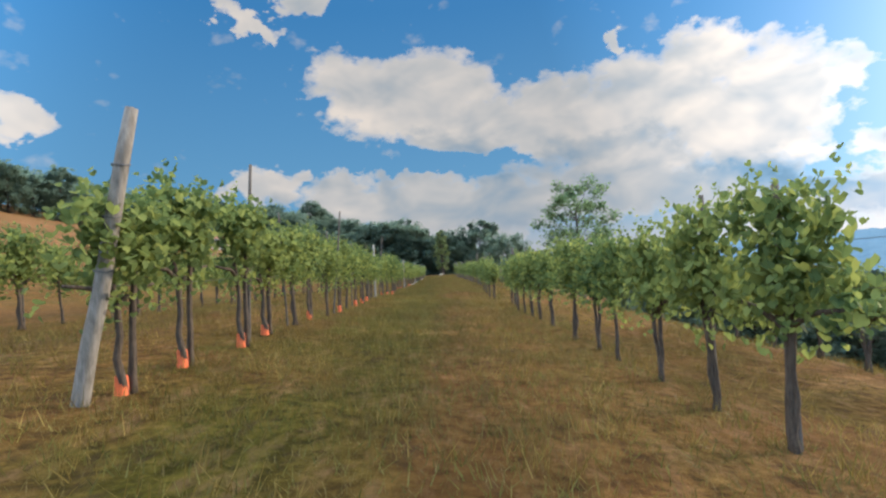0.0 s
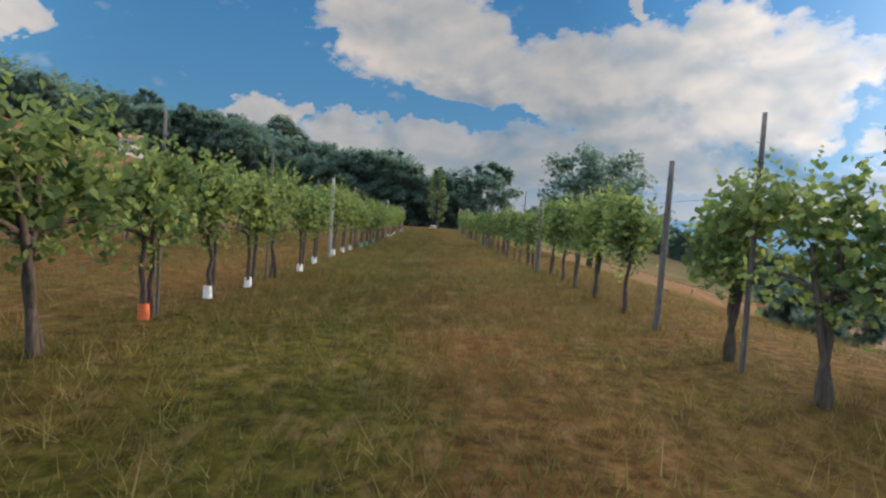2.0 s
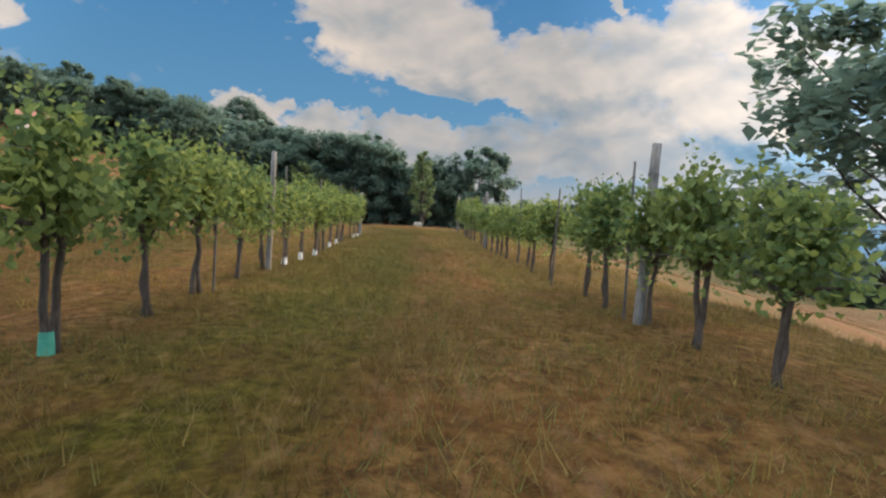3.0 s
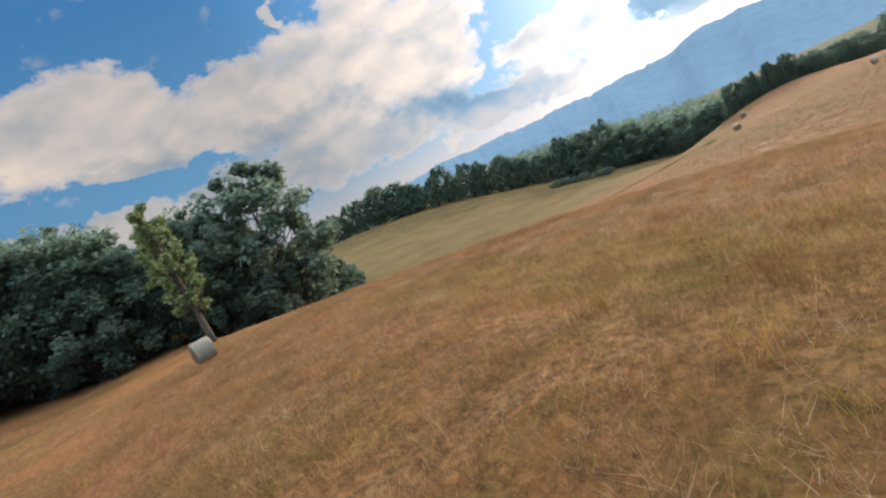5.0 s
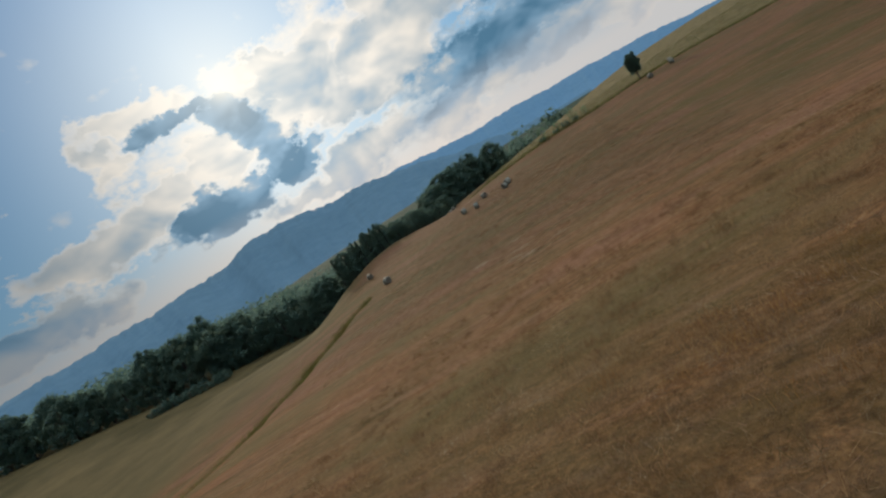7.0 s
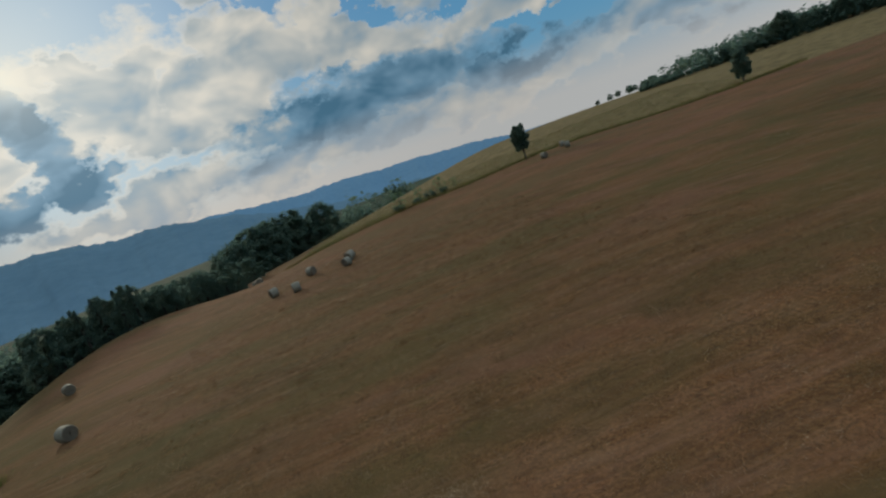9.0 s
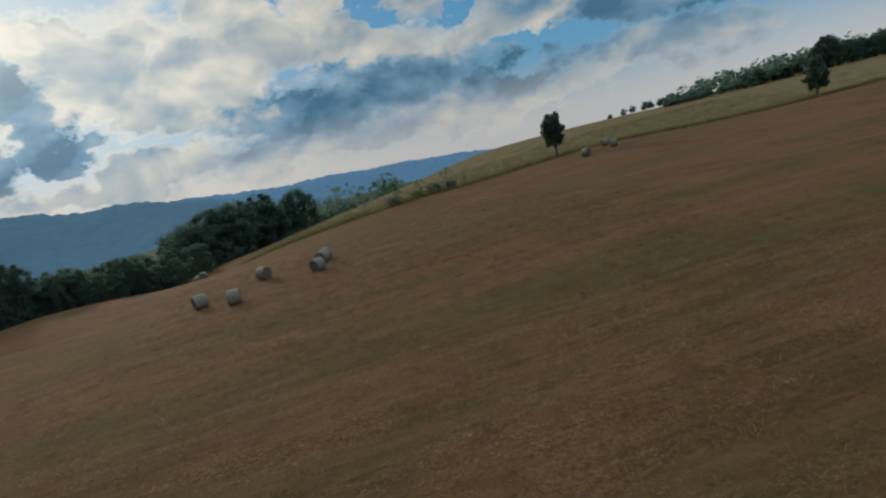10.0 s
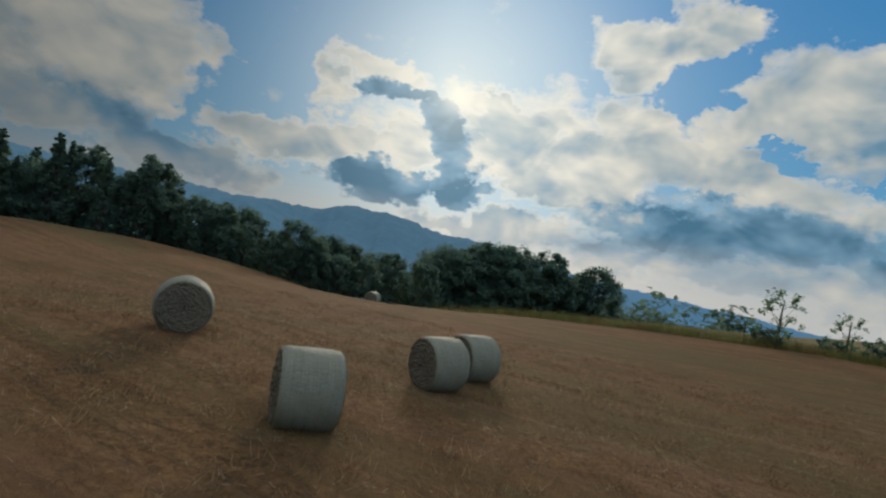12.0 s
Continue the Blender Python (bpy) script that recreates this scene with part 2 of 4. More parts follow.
vine_bark = material("vine_bark", bark_build((0.035, 0.026, 0.018), (0.13, 0.10, 0.075)), 0.9, bump=0.8, depth=0.02)
tree_bark = material("tree_bark", bark_build((0.03, 0.025, 0.02), (0.12, 0.10, 0.08)), 0.9, bump=0.8)
post_wood = material("post_wood", bark_build((0.10, 0.088, 0.070), (0.27, 0.245, 0.21)), 0.85, bump=0.5, depth=0.01)
stake_wood = material("stake_wood", bark_build((0.05, 0.042, 0.034), (0.17, 0.145, 0.12)), 0.85, bump=0.5, depth=0.01)
concrete = material("concrete", bark_build((0.18, 0.165, 0.135), (0.36, 0.335, 0.285)), 0.9, bump=0.3, depth=0.005)


def plain_build(colour, spread=0.25, scale=8.0):
    def build(n, p):
        g = n.noise(p, scale, 5.0, 0.6).outputs[0]
        low = tuple(c * (1 - spread) for c in colour)
        high = tuple(min(1.0, c * (1 + spread)) for c in colour)
        return n.ramp(g, (0.3, low), (0.7, high)).outputs[0], g
    return build


orange_plastic = material("orange_plastic", plain_build((0.62, 0.13, 0.045)), 0.5)
white_plastic = material("white_plastic", plain_build((0.66, 0.62, 0.55)), 0.5)
green_plastic = material("green_plastic", plain_build((0.07, 0.30, 0.20)), 0.5)
wire_metal = material("wire_metal", plain_build((0.10, 0.10, 0.10)), 0.6)
wall_plaster = material("wall_plaster", plain_build((0.62, 0.54, 0.42), 0.12, 1.5), 0.9)
roof_tile = material("roof_tile", plain_build((0.30, 0.14, 0.09), 0.3, 3.0), 0.9)
shutter_brown = material("shutter_brown", plain_build((0.14, 0.075, 0.045), 0.2), 0.7)
glass_dark = material("glass_dark", plain_build((0.03, 0.035, 0.04), 0.2), 0.1, gloss=0.6)


def ground_build(n, p):
    split = n.add("ShaderNodeSeparateXYZ", (), Vector=p)
    x, y = split.outputs[0], split.outputs[1]
    fine = n.noise(p, 7.0, 8.0, 0.7).outputs[0]
    mid = n.noise(p, 0.9, 5.0, 0.6).outputs[0]
    wide = n.noise(p, 0.09, 4.0, 0.55).outputs[0]
    dry = n.ramp(fine, (0.36, (0.060, 0.033, 0.016)), (0.5, (0.171, 0.097, 0.038)), (0.64, (0.290, 0.178, 0.076)))
    green = n.ramp(fine, (0.36, (0.036, 0.036, 0.008)), (0.5, (0.092, 0.086, 0.017)), (0.64, (0.170, 0.148, 0.036)))

    def between(v, lo, hi, soft):
        up = n.add("ShaderNodeMapRange", (), Value=v, i1=lo - soft, i2=lo + soft)
        down = n.add("ShaderNodeMapRange", (), Value=v, i1=hi - soft, i2=hi + soft)
        return n.math("SUBTRACT", up, down, True)

    wobble = n.math("MULTIPLY", n.math("SUBTRACT", wide, 0.5), 14.0)
    inside = n.math("MULTIPLY", between(n.math("ADD", y, wobble), -400.0, 99.0, 6.0), between(n.math("ADD", x, n.math("MULTIPLY", wobble, 0.25)), -26.0, 8.0, 2.0))
    lush = n.math("ADD", n.math("MULTIPLY", inside, 0.17), n.math("MULTIPLY", n.math("SUBTRACT", mid, 0.5), 0.8))
    lush = n.math("ADD", lush, n.math("MULTIPLY", n.math("SUBTRACT", wide, 0.5), 0.8))
    lush = n.math("ADD", lush, n.math("MULTIPLY", n.math("MULTIPLY", between(n.math("ADD", x, n.math("MULTIPLY", n.math("SUBTRACT", mid, 0.5), 2.0)), -2.2, 0.0, 1.1), inside), 0.35))
    # the wheel track beside the middle of the lane is worn
    track = n.math("ABSOLUTE", n.math("SUBTRACT", x, n.math("ADD", 0.55, n.math("MULTIPLY", n.math("SUBTRACT", wide, 0.5), 1.5))))
    worn = n.math("MULTIPLY", n.ramp(track, (0.15, 1.0), (0.85, 0.0)).outputs[0], inside)
    lush = n.math("SUBTRACT", n.math("ADD", lush, 0.14), n.math("MULTIPLY", worn, 0.5), True)
    patch = n.noise(p, 0.55, 6.0, 0.65, 0.4).outputs[0]
    rust = n.mix(n.ramp(patch, (0.42, 0.0), (0.62, 0.55)).outputs[0], dry.outputs[0], (0.164, 0.077, 0.027))
    rust = n.mix(n.ramp(patch, (0.28, 0.5), (0.42, 0.0)).outputs[0], rust, (0.140, 0.106, 0.058))
    olive = n.noise(p, 0.16, 5.0, 0.6, 0.5).outputs[0]
    rust = n.mix(n.ramp(olive, (0.46, 0.0), (0.64, 0.7)).outputs[0], rust, (0.083, 0.066, 0.019))
    rust = n.mix(n.ramp(olive, (0.30, 0.6), (0.44, 0.0)).outputs[0], rust, (0.201, 0.097, 0.041))
    c = n.mix(n.ramp(lush, (0.22, 0.0), (0.62, 1.0)).outputs[0], rust, green.outputs[0])
    c = n.mix(n.math("MULTIPLY", n.math("MULTIPLY", inside, between(y, -400.0, 74.0, 12.0)), 0.85), c, (0.65, 0.68, 0.48), "MULTIPLY")
    # combed lines left by the mower, along the slope
    far = n.add("ShaderNodeVectorMath", {"operation": "MULTIPLY"}, i0=p, i1=(0.465, 0.037, 0.124))
    swath = n.noise(far, 1.6, 4.0, 0.65, 0.8).outputs[0]
    mown = n.math("GREATER_THAN", x, 6.0)
    c = n.mix(n.math("MULTIPLY", n.ramp(swath, (0.49, 0.0), (0.68, 0.55)).outputs[0], mown), c, (0.240, 0.148, 0.085))
    c = n.mix(n.math("MULTIPLY", n.ramp(swath, (0.34, 0.4), (0.46, 0.0)).outputs[0], mown), c, (0.085, 0.060, 0.028))
    dash = n.add("ShaderNodeVectorMath", {"operation": "MULTIPLY"}, i0=p, i1=(2.6, 0.9, 1.6))
    fleck = n.noise(dash, 1.6, 6.0, 0.75, 0.1).outputs[0]
    c = n.mix(n.ramp(fleck, (0.53, 0.0), (0.66, 0.42)).outputs[0], c, (0.250, 0.162, 0.082))
    c = n.mix(n.ramp(fleck, (0.34, 0.7), (0.46, 0.0)).outputs[0], c, (0.055, 0.038, 0.019))
    comb = n.noise(n.add("ShaderNodeVectorMath", {"operation": "MULTIPLY"}, i0=p, i1=(1.7, 0.13, 0.4)), 1.0, 5.0, 0.7, 0.7).outputs[0]
    c = n.mix(n.math("MULTIPLY", n.ramp(comb, (0.52, 0.0), (0.68, 0.42)).outputs[0], mown), c, (0.268, 0.180, 0.108))
    c = n.mix(n.math("MULTIPLY", n.ramp(comb, (0.32, 0.42), (0.47, 0.0)).outputs[0], mown), c, (0.066, 0.044, 0.023))
    band = n.noise(n.add("ShaderNodeVectorMath", {"operation": "MULTIPLY"}, i0=p, i1=(0.11, 0.035, 0.0)), 1.0, 5.0, 0.6, 0.6).outputs[0]
    c = n.mix(n.math("MULTIPLY", n.ramp(band, (0.50, 0.0), (0.62, 0.60)).outputs[0], mown), c, (0.112, 0.098, 0.038))
    c = n.mix(n.math("MULTIPLY", n.ramp(band, (0.36, 0.55), (0.47, 0.0)).outputs[0], mown), c, (0.190, 0.105, 0.062))
    # a greener strip where the slope begins
    strip = n.math("MULTIPLY", between(n.math("ADD", x, n.math("MULTIPLY", n.math("SUBTRACT", mid, 0.5), 3.0)), 5.4, 9.4, 1.4), between(y, 100.0, 117.0, 4.0))
    c = n.mix(n.math("MULTIPLY", strip, 0.75), c, (0.82, 1.04, 0.60), "MULTIPLY")
    # the bale field: haze over it is put into the colour as grey
    east = n.add("ShaderNodeMapRange", (), Value=n.math("ADD", x, wobble), i1=48.0, i2=78.0)
    c = n.mix(n.math("MULTIPLY", east, 0.30), c, (0.098, 0.078, 0.050))
    olive_strip = n.math("MULTIPLY", between(n.math("ADD", x, wobble), 76.0, 128.0, 9.0), n.ramp(band, (0.38, 0.15), (0.58, 0.60)).outputs[0])
    c = n.mix(olive_strip, c, (0.72, 0.84, 0.62), "MULTIPLY")
    # unmown meadow east of the field edge, with paler bands
    meadow = n.math("MULTIPLY", between(n.math("ADD", x, n.math("MULTIPLY", wobble, 0.2)), 170.0, 420.0, 1.0), between(y, -400.0, 153.0, 4.0))
    tall = n.ramp(n.noise(p, 0.35, 6.0, 0.65).outputs[0], (0.3, (0.10, 0.090, 0.040)), (0.7, (0.22, 0.19, 0.09)))
    c = n.mix(meadow, c, tall.outputs[0])
    # the field across the gully is greener, the land beyond it wooded
    across = n.math("MULTIPLY", between(y, 186.0, 900.0, 6.0), between(x, 20.0, 900.0, 8.0))
    wild = n.math("MULTIPLY", between(y, 186.0, 3000.0, 10.0), between(x, 150.0, 3000.0, 10.0))
    pale = n.ramp(n.noise(p, 0.12, 6.0, 0.65).outputs[0], (0.3, (0.078, 0.070, 0.030)), (0.7, (0.140, 0.118, 0.052)))
    c = n.mix(across, c, pale.outputs[0])
    out = n.add("ShaderNodeVectorMath", {"operation": "DISTANCE"}, i0=p, i1=(60.0, 120.0, 0.0)).outputs["Value"]
    vale = n.math("MAXIMUM", wild, n.math("MULTIPLY", between(x, 255.0, 3000.0, 10.0), between(y, 120.0, 3000.0, 12.0)))
    woods = n.ramp(n.noise(p, 0.05, 6.0, 0.7).outputs[0], (0.3, (0.022, 0.045, 0.030)), (0.7, (0.045, 0.075, 0.045)))
    c = n.mix(n.ramp(n.math("DIVIDE", out, 1000.0), (0.34, 0.0), (0.40, 1.0)).outputs[0], n.mix(vale, c, woods.outputs[0]), woods.outputs[0])
    c = n.mix(n.math("MULTIPLY", east, 0.8), c, (0.93, 0.90, 0.88), "MULTIPLY")
    c = n.mix(1.0, c, (1.04, 0.92, 0.90), "MULTIPLY")
    return c, n.math("ADD", fine, n.math("MULTIPLY", mid, 0.7))


ground_soil = material("ground_soil", ground_build, 0.95, bump=0.9, depth=0.12, gloss=0.05)


def blade_build(tones, rust=(0.155, 0.070, 0.026), olive=(0.100, 0.082, 0.022)):
    def build(n, p):
        r = n.ramp(island(n), *tones)
        where = n.add("ShaderNodeNewGeometry").outputs["Position"]
        tuft = n.noise(where, 0.8, 4.0, 0.6).outputs[0]
        c = n.mix(n.ramp(tuft, (0.50, 0.0), (0.66, 0.55)).outputs[0], r.outputs[0], tones[0][1])
        c = n.mix(n.ramp(tuft, (0.32, 0.45), (0.48, 0.0)).outputs[0], c, tones[-1][1])
        # rusty and olive patches a stride or two across
        drift = n.noise(where, 0.33, 5.0, 0.65, 0.6).outputs[0]
        c = n.mix(n.ramp(drift, (0.52, 0.0), (0.64, 0.65)).outputs[0], c, rust)
        return n.mix(n.ramp(drift, (0.34, 0.65), (0.46, 0.0)).outputs[0], c, olive), None
    return build


dry_blade = material("dry_blade", blade_build(((0.0, (0.105, 0.056, 0.022)), (0.5, (0.228, 0.134, 0.054)), (1.0, (0.390, 0.266, 0.128)))), 0.7, through=0.3)
green_blade = material("green_blade", blade_build(((0.0, (0.052, 0.060, 0.012)), (0.5, (0.116, 0.118, 0.023)), (1.0, (0.215, 0.190, 0.050)))), 0.6, through=0.3)


# ---- the lie of the land ----
def softplus(v, k=4.0):
    return np.logaddexp(0.0, np.asarray(v, float) / k) * k


def ease(a, b, v):
    u = np.clip((np.asarray(v, float) - a) / (b - a), 0, 1)
    return u * u * (3 - 2 * u)


def ditch_y(x):
    """The line of the overgrown ditch below the slope."""
    return 169.6 - 0.10 * np.abs(x - 91) + 0.5 * np.sin(x * 0.45)


def height(x, y):
    """The ground: a ridge with vines, a mown slope east of it, a gully and a far field to the north, wooded hill to the west."""
    x, y = np.asarray(x, float), np.asarray(y, float)
    east = np.maximum(x - 3.0, 0.0)
    steep = 1.0 + 0.35 * (1 - ease(80, 125, y))
    z = -11.5 * (1 - np.exp(-((east / 55.0) ** 1.35))) * steep
    z = z + (steep - 1) * 11.5 * ease(60, 170, x)
    z += -0.13 * np.clip(x, -4, 4) * np.clip(1 - y / 42.0, 0, 1.2)
    z += 0.25 * softplus(-(x + 16.0), 3.0) + 9.0 * np.exp(-(((x + 45) / 45) ** 2 + ((y - 225) / 35) ** 2))
    z += 0.25 * ease(70, 97, y) - 0.022 * softplus(y - 102, 5.0)
    z += np.clip(0.0005 * (105 - y), -0.05, 0.0) * softplus(np.minimum(x, 420) - 174, 6.0) + 2.1 * ease(172, 208, x) * ease(118, 72, y) - 0.05 * softplus(np.minimum(x, 420) - 290, 8)
    z += 1.3 * np.exp(-(((x - 172) / 24) ** 2 + ((y - 98) / 26) ** 2)) + 0.8 * np.exp(-(((x - 171) / 12) ** 2 + ((y - 130) / 12) ** 2))
    z -= 1.0 * ease(116, 152, y) * ease(-60, -10, x) * (1 - ease(22, 60, x))
    # the bale field lies lower than the ridge
    z -= 2.5 * ease(16, 62, x)
    # beside the vineyard the bank falls into a wooded dell
    z -= 11.0 * (1 - np.exp(-((np.maximum(x - 6.0, 0.0) / 24.0) ** 1.4))) * (1 - ease(58, 90, y)) * (1 - ease(80, 135, x))
    # the slope breaks off towards the gully
    crest = 160 + 0.16 * x
    z -= 0.30 * softplus(y - crest, 6.0) * ease(-5, 15, x)
    z -= 3.0 * np.exp(-(((x - 178) / 16) ** 2 + ((y - 166) / 12) ** 2)) + 1.3 * np.exp(-(((x - 198) / 15) ** 2 + ((y - 149) / 14) ** 2))
    z += 2.9 * np.exp(-(((x - 146) / 24) ** 2 + ((y - 187) / 17) ** 2)) + 0.4 * np.exp(-(((x - 130) / 16) ** 2 + ((y - 150) / 9) ** 2))
    z -= 0.25 * softplus((x - 176) * 0.6 + (y - 174) * 0.8, 5.0) * ease(120, 145, x)
    z += 0.38 * np.exp(-(((x - 133) / 6) ** 2 + ((y - 150) / 4.5) ** 2))
    beyond = -16 + 0.125 * np.clip(y - 220, -5, 100) - 0.065 * (x - 100) - 0.06 * softplus(x - 125, 8) - 0.08 * softplus(y - 340, 20)
    beyond = np.clip(beyond - 2.5 * ease(100, 140, x), -40, 6)
    z = np.maximum(z, beyond) + 0.6 * np.exp(-np.abs(z - beyond) / 2.0)
    z = np.maximum(z, -42)
    z = z - 0.8 * np.exp(-(((y - ditch_y(x)) / 1.3) ** 2)) * ease(30, 42, x) * (1 - ease(93, 100, x))
    # the little bank across the slope
    z = z - 0.28 * ease(-0.5, 0.5, (x - 15.4) * 0.72 + (y - 123.2) * 0.69) * np.exp(-(((x - 15.4) * 0.69 - (y - 123.2) * 0.72) / 3.2) ** 2) * (1 - ease(1.0, 5.0, (x - 15.4) * 0.72 + (y - 123.2) * 0.69))
    away = np.hypot(x - 60, y - 120)
    z = z * (1 - ease(380, 700, away)) - 42 * ease(380, 700, away) - 0.07 * softplus(away - 700, 30)
    return z + 0.05 * np.sin(x * 0.7 + 1.3 * np.sin(y * 0.31)) * np.sin(y * 0.53) + 0.25 * np.sin(x * 0.061 + 2) * np.sin(y * 0.047) * ease(10, 30, x)


def ground_z(x, y):
    return float(height(x, y))


def steps(*spans):
    out = []
    for a, b, d in spans:
        out += list(np.arange(a, b, d))
    return np.array(out)


def make_ground():
    xs = steps((-3000, -400, 200), (-400, -60, 12), (-60, -12, 3), (-12, 12, 0.6), (12, 190, 1.8), (190, 420, 10), (420, 4200, 180))
    ys = steps((-3000, -200, 200), (-200, -20, 15), (-20, 200, 1.5), (200, 420, 6), (420, 4200, 180))
    gx, gy = np.meshgrid(xs, ys)
    gz = height(gx, gy)
    verts = np.stack([gx, gy, gz], -1).reshape(-1, 3)
    w, h = len(xs), len(ys)
    i = np.arange(h - 1)[:, None] * w + np.arange(w - 1)[None, :]
    quads = np.stack([i, i + 1, i + w + 1, i + w], -1).reshape(-1, 4)
    me = bpy.data.meshes.new("ground")
    me.from_pydata(verts.tolist(), [], quads.tolist())
    me.polygons.foreach_set("use_smooth", [True] * len(me.polygons))
    me.materials.append(ground_soil)
    return tagged(new("ground", me), "dry grassy hillside with mown straw slopes and green lanes", "ground", kind="structure")


make_ground()


# ---- builders ----
def mesh_object(name, verts, faces, mat, parent=None, smooth=False, label=""):
    me = bpy.data.meshes.new(name)
    me.from_pydata([tuple(map(float, v)) for v in verts], [], faces)
    if smooth:
        me.polygons.foreach_set("use_smooth", [True] * len(me.polygons))
    me.materials.append(mat)
    ob = new(name, me)
    if parent is not None:
        ob.parent = parent
    if label:
        ob["label"] = label
    return ob


def part(name, bm, mat, parent, label="", smooth=False):
    me = bpy.data.meshes.new(name)
    bm.to_mesh(me)
    bm.free()
    if smooth:
        me.polygons.foreach_set("use_smooth", [True] * len(me.polygons))
    me.materials.append(mat)
    ob = new(name, me)
    ob.parent = parent
    if label:
        ob["label"] = label
    return ob


def tube(points, radii, sides=7, cap=True):
    """Vertices and faces of a bent, tapering round stick."""
    verts, faces = [], []
    pts = [Vector(p) for p in points]
    for k, p in enumerate(pts):
        ahead = (pts[min(k + 1, len(pts) - 1)] - pts[max(k - 1, 0)]).normalized()
        side = ahead.cross(Vector((0.31, 0.95, 0.05))).normalized()
        other = ahead.cross(side)
        for s in range(sides):
            a = 2 * math.pi * s / sides
            verts.append(p + (side * math.cos(a) + other * math.sin(a)) * radii[k])
    for k in range(len(pts) - 1):
        for s in range(sides):
            a, b = k * sides + s, k * sides + (s + 1) % sides
            faces.append((a, b, b + sides, a + sides))
    if cap:
        faces.append(tuple(range(sides))[::-1])
        faces.append(tuple(range((len(pts) - 1) * sides, len(pts) * sides)))
    return verts, faces


def join(*pieces):
    verts, faces = [], []
    for v, f in pieces:
        k = len(verts)
        verts += list(v)
        faces += [tuple(i + k for i in q) for q in f]
    return verts, faces


def leaves(rng, centres, size, droop=0.5, spread=0.35):
    """Folded leaf blades, one at each centre."""
    n = len(centres)
    c = np.asarray(centres, float)
    az = rng.uniform(0, 2 * math.pi, n)
    tilt = rng.normal(droop, 0.5, n)
    s = size * rng.uniform(1 - spread, 1 + spread, n)
    ahead = np.stack([np.cos(az) * np.cos(tilt), np.sin(az) * np.cos(tilt), -np.sin(tilt)], -1)
    side = np.stack([-np.sin(az), np.cos(az), np.zeros(n)], -1)
    up = np.cross(ahead, side)
    half = s[:, None]
    v = np.stack([c - ahead * half * 0.5, c + side * half * 0.52 + up * half * 0.14, c + ahead * half * 0.62, c - side * half * 0.52 + up * half * 0.14], 1)
    k = np.arange(n)[:, None] * 4
    f = np.concatenate([k + np.array([[0, 1, 2]]), k + np.array([[0, 2, 3]])], 1).reshape(-1, 3)
    return v.reshape(-1, 3).tolist(), [tuple(q) for q in f.tolist()]


def vine_leaves(rng, centres, size):
    """Broad lobed blades, folded along the midrib and hung by their stalks."""
    n = len(centres)
    c = np.asarray(centres, float)
    az = np.where(rng.random(n) < 0.5, 0.0, math.pi) + rng.normal(0, 0.9, n)
    tilt = rng.normal(0.85, 0.42, n)
    s = (size * rng.uniform(0.62, 1.28, n) * np.interp(c[:, 2], (0.8, 1.0, 1.7, 2.0), (0.75, 1.0, 1.0, 0.6)))[:, None]
    ahead = np.stack([np.cos(az) * np.cos(tilt), np.sin(az) * np.cos(tilt), -np.sin(tilt)], -1) * s
    side = np.stack([-np.sin(az), np.cos(az), rng.normal(0, 0.25, n)], -1) * s
    up = np.cross(ahead, side) / s * rng.uniform(0.05, 0.30, n)[:, None]
    ring = [c - ahead * 0.12, c + ahead * 0.62 - up * 0.2]
    for sign in (1, -1):
        ring += [c - ahead * 0.34 + side * 0.30 * sign + up * 0.6, c + ahead * 0.02 + side * 0.58 * sign + up, c + ahead * 0.34 + side * 0.40 * sign + up * 0.5]
    v = np.stack(ring, 1)
    k = np.arange(n)[:, None] * 8
    f = np.concatenate([k + np.array([[0, 2, 3, 4, 1]]), k + np.array([[0, 1, 7, 6, 5]])], 1).reshape(-1, 5)
    return v.reshape(-1, 3).tolist(), [tuple(q) for q in f.tolist()]


def empty(name):
    return new(name, None)


# ---- the vines ----
GUARDS = {"orange": orange_plastic, "white": white_plastic, "green": green_plastic, "none": None}


